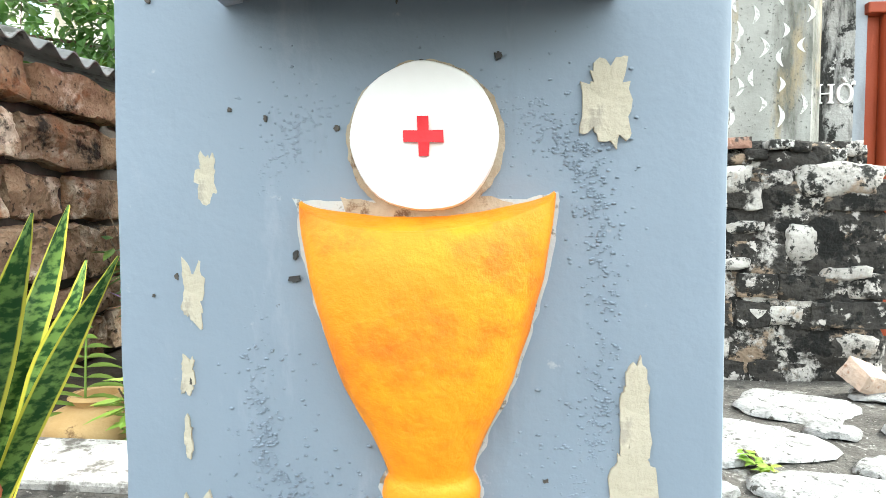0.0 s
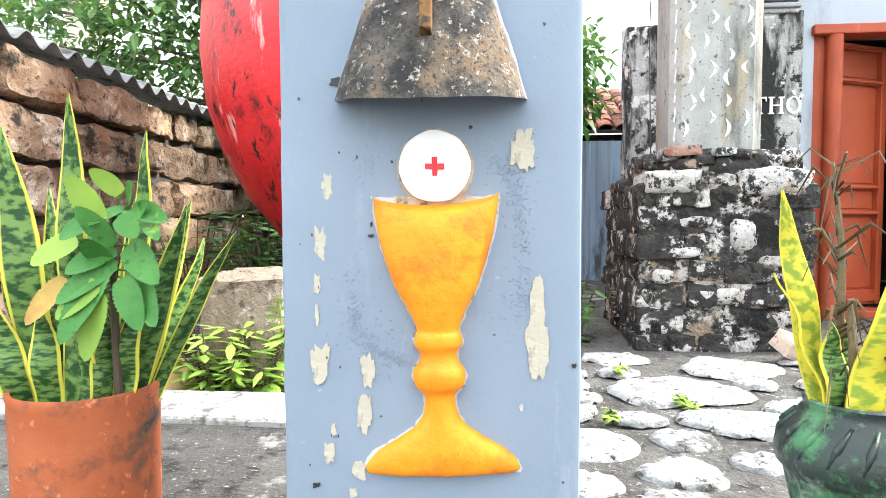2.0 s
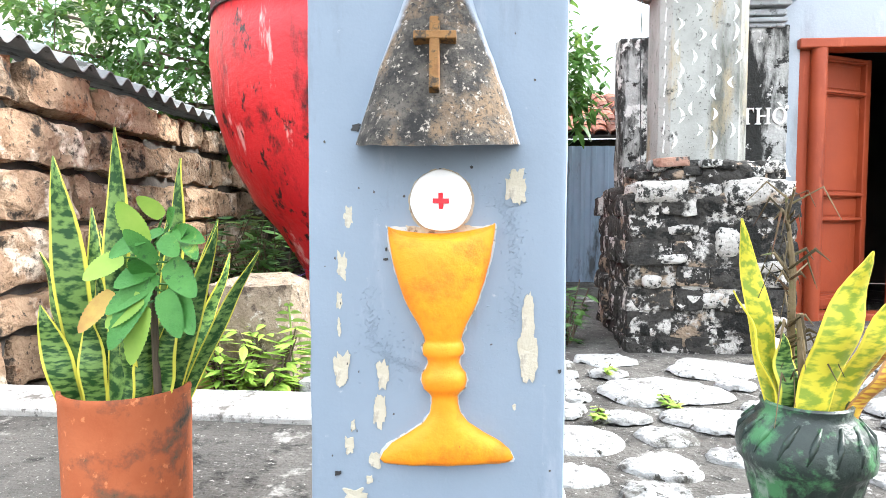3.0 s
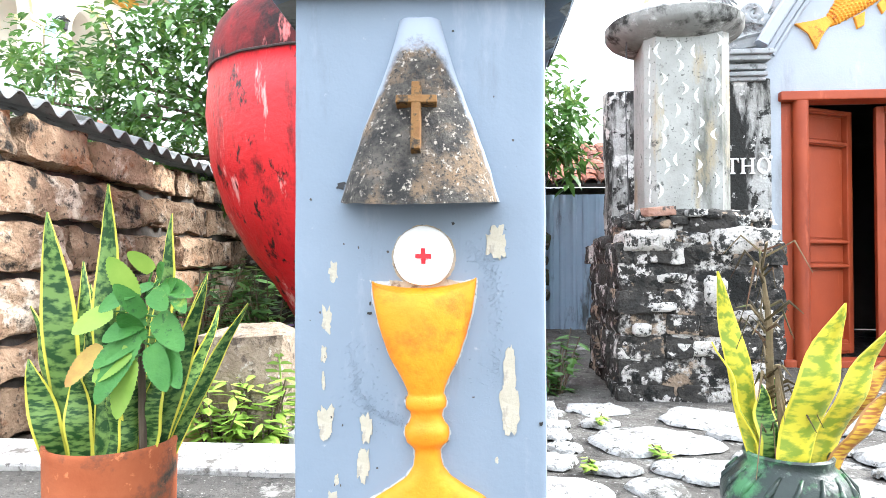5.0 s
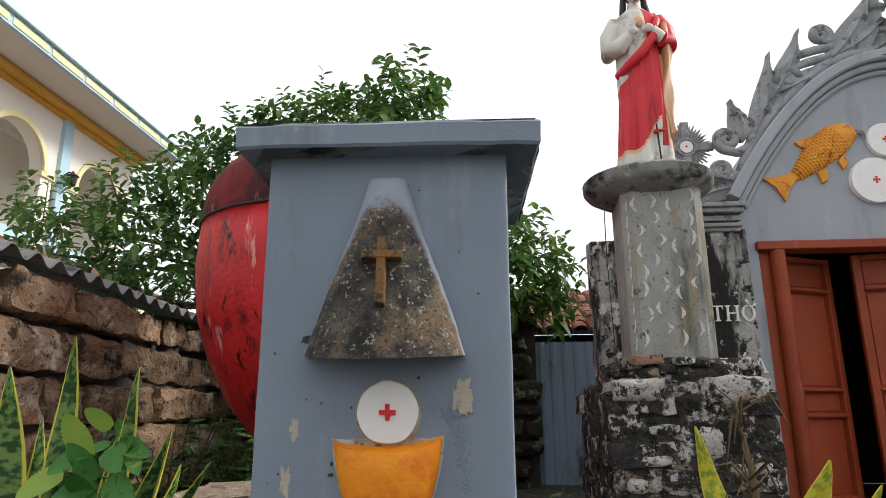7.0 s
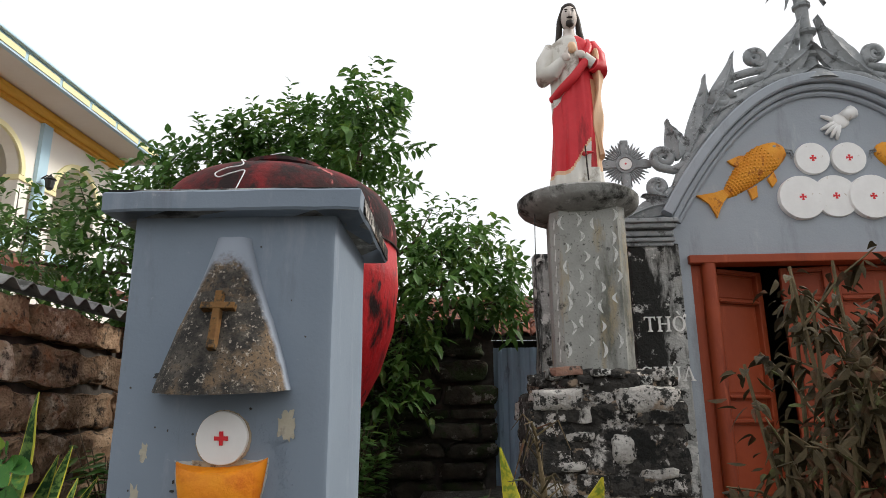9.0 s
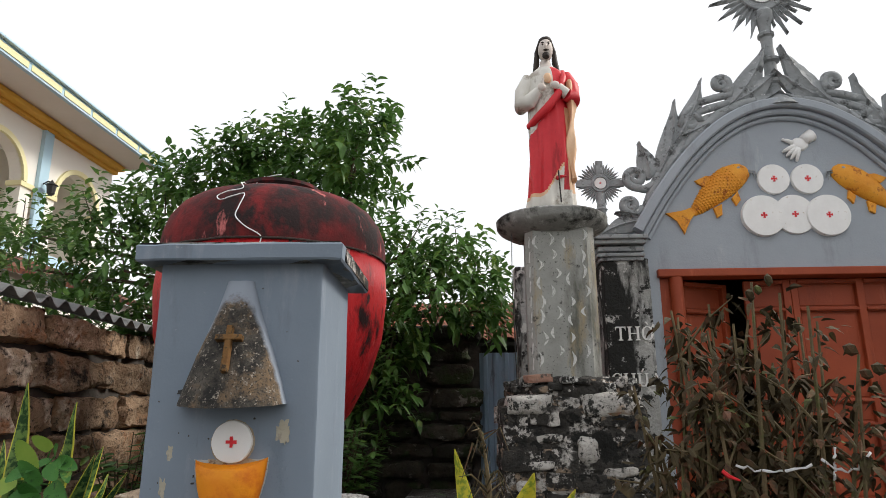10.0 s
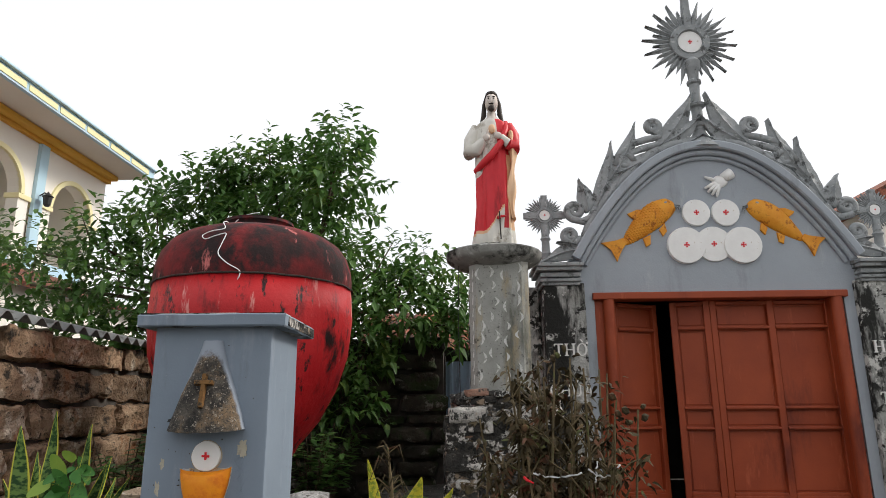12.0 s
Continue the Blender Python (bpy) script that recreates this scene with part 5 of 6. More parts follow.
# pale string: from the rim, one loop lying on the shoulder, then down past the wire
trail = [Vector(p) for p in ((0.01, 2.6), (-0.135, 2.56), (-0.24, 2.45), (-0.215, 2.35), (-0.31, 2.325), (-0.37, 2.29), (-0.345, 2.255), (-0.27, 2.28), (-0.2, 2.295), (-0.225, 2.2), (-0.24, 2.13), (-0.175, 2.06), (-0.08, 2.0), (-0.095, 1.93))]
way = []
for k in range(len(trail) - 1):
    p0, p1, p2, p3 = trail[max(k - 1, 0)], trail[k], trail[k + 1], trail[min(k + 2, len(trail) - 1)]
    for q in range(6):
        t = q / 6
        c = 0.5 * (2 * p1 + (p2 - p0) * t + (2 * p0 - 5 * p1 + 4 * p2 - p3) * t * t + (3 * p1 - p0 - 3 * p2 + p3) * t ** 3)
        r = float(np.interp(c.y, [p[1] for p in prof + up[1:]], [p[0] for p in prof + up[1:]])) + 0.01
        a = radians(-74) + math.asin(max(-0.99, min(0.99, c.x / r)))
        way.append((r * math.cos(a), r * math.sin(a), c.y + 0.008))
part("string", tube(way, 0.0042, 6), ribbon, jar, "pale string trailing from the rim", smooth=True)


# ---- left stone wall with corrugated coping ----
WALL_A, WALL_B = Vector((-2.13, 0.6)), Vector((-2.52, 5.9))
wd = (WALL_B - WALL_A).normalized()
wang = math.degrees(math.atan2(wd.y, wd.x))
wall = thing("wall_west", (WALL_A.x, WALL_A.y, -0.1), "rubble stone garden wall of warm brown blocks", "wall", kind="structure")
wall.rotation_euler = (0, 0, radians(wang))
WL = (WALL_B - WALL_A).length
part("core", box(0, WL, 0.06, 0.36, 0, 1.6), mortar, wall)
z = 0.0
while z < 1.52:
    h = rnd.choice((0.2, 0.28, 0.33, 0.36))
    h = min(h, 1.62 - z)
    x = -rnd.uniform(0, 0.3)
    while x < WL:
        w = rnd.uniform(0.36, 0.8) * (1.2 if h > 0.24 else 0.9)
        o = part("stone", stone(w - 0.012, 0.3, h * rnd.uniform(0.84, 1.0) - 0.015, rnd.uniform(0, 99), 0.16, 0.15, 8), sandstone, wall, smooth=32, at=(x + w / 2, 0.13 + rnd.uniform(-0.05, 0.04), z + h / 2))
        o.rotation_euler = (rnd.uniform(-0.08, 0.08), rnd.uniform(-0.06, 0.06), rnd.uniform(-0.06, 0.06))
        x += w
    z += h
# the sheet
rows = []
nw = int(WL / 0.012)
for i in range(nw + 1):
    x = WL * i / nw
    w = 0.029 * math.sin(2 * math.pi * x / 0.197)
    rows.append([(x, -0.12, 1.655 + w), (x, 0.5, 1.80 + w), (x, 0.5, 1.807 + w), (x, -0.12, 1.663 + w)])
tin = part("corrugated_coping", rings(rows), tin_roof, None, smooth=40)
tin.location, tin.rotation_euler = (WALL_A.x, WALL_A.y, -0.1), (0, 0, radians(wang))
tagged(tin, "grey corrugated cement sheet laid on the stone wall", "roof sheet", kind="structure")

# ---- back stone wall ----
back = thing("wall_north", (-2.6, 5.9, -0.1), "dark mossy stone wall of long flat courses", "wall", kind="structure")
part("core", box(0, 3.2, 0.1, 0.4, 0, 1.75), mortar, back)
mossy = material("dark_mossy_stone", (0.032, 0.029, 0.022), (0.075, 0.066, 0.05), 5, 0.95, [((0.035, 0.05, 0.02), 4, 0.52, 0.65, ONE), ((0.2, 0.19, 0.16), 6, 0.66, 0.72, ONE)], 0.9, 26, rand=0.3, depth=0.03)
z = 0.0
while z < 1.7:
    h = rnd.choice((0.14, 0.19, 0.24))
    x = -rnd.uniform(0, 0.3)
    while x < 3.1:
        w = min(rnd.uniform(0.4, 0.85), 3.25 - x)
        part("stone", stone(w - 0.02, 0.3, h - 0.03, rnd.uniform(0, 99), 0.3, 0.17, 5), mossy, back, smooth=50, at=(x + w / 2, 0.12 + rnd.uniform(-0.04, 0.03), z + h / 2))
        x += w
    z += h

# ---- blue sheet fence and tiled roof behind it ----
rows = []
for i in range(61):
    x = i * 0.016
    ph = (x / 0.12) % 1
    y = 0.02 * min(1, max(0, (abs(ph - 0.5) - 0.15) / 0.12))
    rows.append([(x, y, 0), (x, y, 1.53), (x, y + 0.004, 1.53), (x, y + 0.004, 0)])
bf = thing("sheet_fence", (0.62, 6.2, -0.06), "blue-grey painted corrugated metal sheet fence", "fence", kind="structure")
part("sheet", rings(rows), blue_sheet, bf)
part("post", box(-0.05, 0.0, 0.0, 0.05, 0, 1.6, 0.004), mortar, bf)
part("rail", box(0.0, 0.96, 0.03, 0.06, 1.35, 1.4), mortar, bf)

roof = thing("tiled_shed", (-0.4, 6.45, 0.0), "low shed with an old red clay tile roof", "shed")
part("wall", box(0, 2.0, 0.3, 1.9, -0.1, 1.6), mossy, roof)
bm = bmesh.new()
tile = bmesh.new()
trow = []
for i in range(2):
    yy = i * 0.24
    trow.append([(0.085 * math.cos(a) * (1 - 0.12 * (1 - i)), yy, 0.05 * math.sin(a)) for a in (math.pi * k / 6 for k in range(7))] + [(0.07 * math.cos(a), yy, 0.05 * math.sin(a) - 0.014) for a in (math.pi * k / 6 for k in range(6, -1, -1))])
tile = rings(trow)
bm.free()
first = part("tile", tile, roof_tile, roof)
rs = radians(24)
for r in range(8):
    for c in range(13):
        if r == 0 and c == 0:
            o = first
        else:
            o = new("tile", first.data)
            o.parent = roof
        o.location = (-0.1 + c * 0.165 + rnd.uniform(-0.012, 0.012), r * 0.2 * math.cos(rs), 1.62 + r * 0.2 * math.sin(rs) + rnd.uniform(0, 0.012))
        o.rotation_euler = (rs - 0.05, 0, rnd.uniform(-0.06, 0.06))
part("roof_deck", moved(box(-0.2, 2.1, 0, 1.7, -0.05, -0.015), Matrix.Translation((0, 0, 1.62)) @ pose(0, 0, 0, 24, 0, 0)), mortar, roof)

# far house roof behind the gate
fr = thing("far_house", (7.6, 8.5, 0.0), "distant house with a red tiled roof behind the gate", "house")
part("wall", box(0, 6, 0, 5, -0.1, 4.1), house_white, fr)
part("roof", slab([(-0.5, 4.05), (6.5, 4.05), (3.0, 5.9)], -0.4, 5.4), roof_tile, fr)

# ---- paving stones ----
stones = []
tries = 0
while len(stones) < 110 and tries < 6000:
    tries += 1
    r = rnd.uniform(0.08, 0.27) if tries < 900 else rnd.uniform(0.06, 0.15)
    x, y = rnd.uniform(0.25, 3.4), rnd.uniform(0.75, 2.62)
    if x < 0.3 + r and y < 1.0 + r:
        continue
    if all((x - a) ** 2 + ((y - b) * 1.25) ** 2 > (r + c + 0.02) ** 2 for a, b, c in stones):
        stones.append((x, y, r))
for i, (x, y, r) in enumerate(stones):
    rows = []
    for rr, zz in ((1.02, -0.004), (0.99, 0.005), (0.93, 0.012), (0.7, 0.016), (0.3, 0.018)):
        rows.append([(r * rr * math.cos(a) * (1 + 0.3 * noise.noise((math.cos(a) * 1.2 + i, math.sin(a) * 1.2, i * 0.7)) + 0.05 * noise.noise((math.cos(a) * 4 + i, math.sin(a) * 4, i))), r * 0.8 * rr * math.sin(a) * (1 + 0.3 * noise.noise((math.cos(a) * 1.2 + i, math.sin(a) * 1.2, i * 0.7)) + 0.05 * noise.noise((math.cos(a) * 4 + i, math.sin(a) * 4, i))), zz + 0.014 * noise.noise((rr * 3 * math.cos(a), rr * 3 * math.sin(a), i))) for a in (2 * math.pi * k / 26 for k in range(26))])
    part("flagstone", rings(rows), flagstone, court, smooth=45, at=(x, y, 0.06))

# low stones in the bed
for i, (x, y, z, w, d, h, m, lab) in enumerate(((-0.95, 2.1, 0.2, 0.38, 0.34, 0.62, hewn, "tan rough-hewn stone block in the planting bed"), (-0.68, 2.75, 0.3, 0.34, 0.3, 0.8, flagstone, "pale stone block with a flat white top"), (-0.62, 1.98, 0.0, 0.26, 0.2, 0.22, flagstone, "low pale stone at the edge of the bed"), (0.3, 2.35, 0.08, 0.14, 0.12, 0.12, flagstone, "small pale stone on the ground"), (-0.15, 2.45, 0.16, 0.3, 0.28, 0.52, flagstone, "rough pale stone stub standing behind the pillar"))):
    tagged(part("stone_block", stone(w, d, h, 300 + i, 0.25, 0.1), m, None, smooth=50, at=(x, y, z)), lab, "stone block")


# ---- plants ----
def sword_leaf(parent, base, lean, turn, L, w, mat, twist=0.4, curl=0.1):
    """A stiff upright blade with thickness; u runs across, v along."""
    bm = bmesh.new()
    uv = bm.loops.layers.uv.new("uv")
    n = 14
    us = (0.0, 0.25, 0.5, 0.75, 1.0)
    rows = []
    for i in range(n + 1):
        t = i / n
        h = w * 0.5 * (0.55 + 0.45 * math.sin(math.pi * min(1, t * 1.25 + 0.1) * 0.5)) * (1 - max(0, (t - 0.55) / 0.45) ** 1.6) + 0.0015
        a = turn + twist * t
        s = Vector((math.cos(a), math.sin(a), 0))
        f = Vector((-math.sin(a), math.cos(a), 0))
        c = Vector(base) + Vector((lean[0] * L * (t + curl * t * t), lean[1] * L * (t + curl * t * t), L * t * (1 - 0.2 * (abs(lean[0]) + abs(lean[1])) * t)))
        wav = 0.006 * math.sin(t * 14 + turn * 3)
        front = [bm.verts.new(c + s * h * (2 * u - 1) - f * (0.35 * h * (1 - (2 * u - 1) ** 2) + wav)) for u in us]
        back = [bm.verts.new(c + s * h * (2 * u - 1) * 0.98 - f * (0.35 * h * (1 - (2 * u - 1) ** 2) + wav - 0.0025)) for u in us]
        rows.append((front, back))
    for i in range(n):
        for side in (0, 1):
            for k in range(4):
                q = [(rows[i][side][k], us[k], i / n), (rows[i][side][k + 1], us[k + 1], i / n), (rows[i + 1][side][k + 1], us[k + 1], (i + 1) / n), (rows[i + 1][side][k], us[k], (i + 1) / n)]
                if side:
                    q.reverse()
                face = bm.faces.new([v for v, _, _ in q])
                for lp, (_, u, v) in zip(face.loops, q):
                    lp[uv].uv = (u, v)
        for k in (0, 4):
            face = bm.faces.new((rows[i][0][k], rows[i + 1][0][k], rows[i + 1][1][k], rows[i][1][k]))
            for lp in face.loops:
                lp[uv].uv = (us[k], i / n)
    return part("leaf", bm, mat, parent, smooth=60)


pot = thing("terracotta_pot", (-0.772, 0.78, 0.06), "straight-sided terracotta pot with dark stains, on the paving", "flower pot")
part("wall", lathe([(0.13, 0.0), (0.133, 0.02), (0.135, 0.2), (0.137, 0.31), (0.1395, 0.322), (0.137, 0.33), (0.129, 0.328), (0.125, 0.28), (0.123, 0.262)], 56, wobble=0.008), terracotta, pot, smooth=50)
part("soil", rough(lathe([(0.124, 0.24), (0.123, 0.27), (0.05, 0.28)], 24), 0.006, 30), soil, pot)

snake = thing("snake_plant", (-0.772, 0.78, 0.32), "variegated snake plant with yellow-edged banded leaves in terracotta pot", "plant")
for bx, by, lx_, ly_, tu, L, w in ((-0.075, -0.02, -0.08, -0.03, 0.2, 0.62, 0.085), (-0.085, -0.05, -0.2, -0.05, 0.5, 0.3, 0.07), (0.012, -0.05, 0.028, -0.03, -0.1, 0.67, 0.065), (-0.06, 0.06, -0.12, 0.08, 0.4, 0.46, 0.06), (0.062, 0.03, 0.075, 0.03, 0.25, 0.62, 0.055), (0.09, -0.01, 0.24, 0.02, 0.5, 0.48, 0.055), (0.095, 0.03, 0.4, 0.06, 0.3, 0.44, 0.04), (0.09, -0.04, 0.16, -0.06, -0.3, 0.3, 0.06), (0.02, 0.08, 0.03, 0.1, 0.9, 0.5, 0.055), (-0.1, 0.02, -0.28, 0.05, -0.3, 0.42, 0.05), (0.05, 0.09, 0.16, 0.16, 0.1, 0.5, 0.05), (-0.03, -0.065, -0.03, -0.02, 0.1, 0.27, 0.065), (0.035, -0.06, 0.06, -0.03, -0.2, 0.33, 0.06), (0.062, -0.06, 0.1, -0.02, 0.7, 0.26, 0.05), (-0.1, 0.05, -0.02, 0.02, 0.9, 0.5, 0.05), (0.0, 0.03, -0.05, 0.04, 1.2, 0.52, 0.06), (0.09, 0.06, 0.2, 0.2, 0.8, 0.42, 0.045), (-0.05, 0.08, -0.1, 0.1, 0.1, 0.44, 0.06), (0.03, 0.0, 0.04, 0.02, 0.5, 0.4, 0.065), (-0.045, 0.01, -0.06, 0.0, -0.3, 0.36, 0.065), (0.07, 0.0, 0.12, 0.0, 0.2, 0.38, 0.055)):
    sword_leaf(snake, (bx, by, -0.03), (lx_, ly_), tu, L, w * 0.88, snake_green, rnd.uniform(-0.5, 0.5))

# fleshy-leaved plant in the same pot
kal = thing("fleshy_plant", (-0.672, 0.715, 0.365), "young fleshy plant with scalloped green leaves", "plant")
part("stem", tube([(0, 0.02, -0.07), (0.005, 0.0, 0.15), (0.015, -0.02, 0.28), (0.02, -0.025, 0.36)], [0.009, 0.008, 0.007, 0.004], 8), bark, kal)
snake_brown_leaf = material("yellow_brown_leaf", (0.42, 0.33, 0.06), (0.3, 0.15, 0.04), 14, 0.6, (), 0.2, 40)
leaf_mats = (kalanchoe_leaf, shrub_leaf, snake_brown_leaf)
for i, (x0, z0, x1, z1, w, tone) in enumerate(((0.053, 0.307, 0.135, 0.255, 0.06, 0), (0.04, 0.278, -0.049, 0.22, 0.052, 0), (0.027, 0.272, -0.036, 0.153, 0.058, 0), (0.024, 0.225, -0.006, 0.115, 0.062, 1), (0.048, 0.375, 0.016, 0.352, 0.025, 0), (0.064, 0.383, 0.107, 0.427, 0.036, 0), (0.078, 0.375, 0.155, 0.361, 0.04, 0), (0.02, 0.36, -0.038, 0.328, 0.04, 0), (0.013, 0.272, 0.016, 0.333, 0.047, 0), (-0.034, 0.317, -0.103, 0.284, 0.054, 1), (-0.049, 0.247, -0.107, 0.179, 0.047, 2), (0.027, 0.342, -0.009, 0.445, 0.049, 1), (0.061, 0.261, 0.128, 0.179, 0.056, 0), (0.078, 0.354, 0.126, 0.392, 0.034, 0), (0.04, 0.307, 0.002, 0.389, 0.04, 0), (0.06, 0.36, 0.1, 0.33, 0.045, 0), (0.03, 0.3, -0.03, 0.27, 0.05, 0), (0.05, 0.4, 0.03, 0.45, 0.035, 1), (0.055, 0.25, 0.1, 0.17, 0.055, 0), (0.02, 0.24, -0.05, 0.19, 0.05, 1), (0.09, 0.36, 0.15, 0.33, 0.035, 0))):
    a, b = Vector((x0, -0.03 - 0.012 * (i % 4), z0)), Vector((x1, -0.075 - 0.012 * (i % 3), z1))
    way = (b - a)
    side = way.cross(Vector((0.12 * (i % 3 - 1), -1, 0.45))).normalized()
    bm = bmesh.new()
    leaf_faces(bm, a, way, side, way.length, w * 0.96, 0.22, 0.12, 26, 0.055, 0.55)
    leaf = part("leaf", bm, leaf_mats[tone], kal, smooth=True)
    part("leaf_stalk", tube([Vector((0.012, -0.012, min(z0, 0.34))), a], [0.003, 0.002], 5), kalanchoe_leaf, kal)

# glazed urn with yellowing sword leaves
urn = thing("glazed_urn", (0.645, 0.68, 0.06), "dark green-black glazed urn with moulded shoulder, on the paving", "flower pot")
rows = []
for r, z in ((0.085, 0.0), (0.09, 0.012), (0.08, 0.03), (0.084, 0.08), (0.098, 0.16), (0.112, 0.215), (0.122, 0.238), (0.134, 0.25), (0.137, 0.27), (0.132, 0.295), (0.113, 0.322), (0.094, 0.338), (0.088, 0.345), (0.091, 0.358), (0.086, 0.362), (0.078, 0.355), (0.074, 0.33)):
    r *= 0.88
    rib = 0.035 if 0.03 < z < 0.23 else 0.0
    rows.append([(r * (1 + rib * math.cos(22 * a)) * math.cos(a), r * (1 + rib * math.cos(22 * a)) * math.sin(a), z) for a in (2 * math.pi * k / 88 for k in range(88))])
part("body", rings(rows), glaze, urn, smooth=50)
for k in range(16):
    a = 2 * math.pi * k / 16
    part("moulded_leaf", tube([(0.118 * math.cos(a), 0.118 * math.sin(a), 0.272), (0.111 * math.cos(a + 0.1), 0.111 * math.sin(a + 0.1), 0.305), (0.089 * math.cos(a + 0.25), 0.089 * math.sin(a + 0.25), 0.334)], [0.003, 0.007, 0.003], 6), glaze, urn, smooth=True)
part("soil", lathe([(0.065, 0.32), (0.062, 0.335), (0.03, 0.34)], 20), soil, urn)
ysnake = thing("yellowing_snake_plant", (0.645, 0.68, 0.39), "yellowing snake plant with withered stalks in glazed urn", "plant")
for bx, by, lx_, ly_, tu, L, w, mm in ((-0.05, 0.0, -0.17, 0.0, 0.1, 0.42, 0.046, snake_yellow), (-0.022, -0.035, 0.25, -0.04, 0.1, 0.37, 0.085, snake_yellow), (0.04, 0.0, 0.42, 0.02, 0.2, 0.33, 0.07, snake_yellow), (0.05, 0.03, 0.6, 0.05, 0.1, 0.3, 0.045, snake_brown), (0.045, -0.03, 0.55, -0.05, 0.3, 0.24, 0.04, snake_brown), (-0.03, -0.02, -0.13, -0.02, 0.4, 0.2, 0.05, snake_green), (0.0, 0.03, -0.05, 0.04, 0.2, 0.2, 0.05, snake_green), (-0.045, -0.02, -0.3, -0.02, 1.2, 0.29, 0.016, snake_yellow)):
    sword_leaf(ysnake, (bx, by, -0.03), (lx_, ly_), tu, L, w, mm, rnd.uniform(-0.3, 0.3))
for k, pts in enumerate(([(-0.02, 0.01, -0.03), (-0.03, 0.0, 0.12), (-0.035, -0.01, 0.28), (-0.055, -0.01, 0.42)], [(-0.03, -0.02, -0.03), (-0.02, -0.03, 0.08), (-0.03, -0.03, 0.2)])):
    part("dry_stalk", rough(tube(pts, [0.009, 0.007, 0.006, 0.002][:len(pts)], 8), 0.004, 70), dead_stem, ysnake)
for k in range(46):
    z = rnd.uniform(0.03, 0.42)
    a = rnd.uniform(0, 6.28)
    L = rnd.uniform(0.03, 0.11)
    part("dry_leaf", tube([(-0.035 - 0.03 * z, -0.01, z), (-0.035 + L * 0.6 * math.cos(a), -0.01 + L * 0.6 * math.sin(a), z + L * 0.4), (-0.035 + L * math.cos(a), -0.01 + L * math.sin(a), z + L * rnd.uniform(-0.6, 0.4))], [0.0025, rnd.uniform(0.0015, 0.004), 0.0007], 5, flat=0.5), dead_leaf if k % 3 else dead_stem, ysnake)


# withered bush tied to sticks
dead = thing("withered_bush", (1.2, 0.36, 0.06), "withered brown-green bush tied to sticks with white tape", "bush")
leafy = bmesh.new()
for k in range(38):
    bx, by = rnd.uniform(-0.17, 0.17), rnd.uniform(-0.12, 0.12)
    hx, hy, hz = bx * 1.25 + rnd.uniform(-0.1, 0.12), by + rnd.uniform(-0.1, 0.1), rnd.uniform(0.64, 1.12)
    mid = Vector((bx, by, 0)).lerp(Vector((hx, hy, hz)), 0.55) + Vector((rnd.uniform(-0.04, 0.04), rnd.uniform(-0.04, 0.04), 0.03))
    pts = [Vector((bx * 0.5, by * 0.5, 0)), mid, Vector((hx, hy, hz))]
    part("stem", tube(pts, [0.006, 0.005, 0.003], 5), dead_stem, dead)
    for j in range(62):
        t = rnd.uniform(0.3, 1.0)
        p = pts[0].lerp(pts[1], t / 0.55) if t < 0.55 else pts[1].lerp(pts[2], (t - 0.55) / 0.45)
        a = rnd.uniform(0, 6.28)
        way = Vector((math.cos(a), math.sin(a), rnd.uniform(-0.9, 0.3)))
        leaf_faces(leafy, p + way * rnd.uniform(0.008, 0.05), way, Vector((-math.sin(a), math.cos(a), rnd.uniform(-0.8, 0.8))), rnd.uniform(0.016, 0.042), rnd.uniform(0.008, 0.02), rnd.uniform(-1.2, 1.2), rnd.uniform(0.1, 0.8), 4)
    for _ in range(4):
        t = rnd.uniform(0.35, 0.9)
        q = pts[0].lerp(pts[2], t)
        e = q + Vector((rnd.uniform(-0.13, 0.13), rnd.uniform(-0.08, 0.08), rnd.uniform(0.02, 0.14)))
        part("twig", tube([q, q.lerp(e, 0.5) + Vector((0, 0, 0.015)), e], [0.003, 0.0025, 0.0012], 4), dead_stem, dead)
        for _ in range(9):
            a = rnd.uniform(0, 6.28)
            way = Vector((math.cos(a), math.sin(a), rnd.uniform(-1.0, 0.2)))
            leaf_faces(leafy, q.lerp(e, rnd.uniform(0.5, 1.0)), way, Vector((-math.sin(a), math.cos(a), rnd.uniform(-0.8, 0.8))), rnd.uniform(0.018, 0.045), rnd.uniform(0.01, 0.024), rnd.uniform(-1.2, 1.2), rnd.uniform(0.2, 0.9), 4)
    if k % 4 == 0:
        for _ in range(3):
            merge(leafy, moved(blob(rnd.uniform(0.006, 0.014), 0.01, rnd.uniform(0.008, 0.016), k, 0.9, 1), Matrix.Translation(pts[2] + Vector((rnd.uniform(-0.03, 0.03), rnd.uniform(-0.03, 0.03), rnd.uniform(-0.05, 0.02))))))
tagged(part("withered_leaves", leafy, dead_leaf, dead), kind="stuff")
for x, y, h, r in ((0.02, -0.03, 0.72, 0.012), (0.12, 0.02, 0.84, 0.008), (-0.12, 0.0, 0.7, 0.007)):
    part("stick", tube([(x - 0.02, y, 0), (x, y, h * 0.5), (x + 0.01, y, h)], [r, r, r * 0.8], 8), stick, dead)
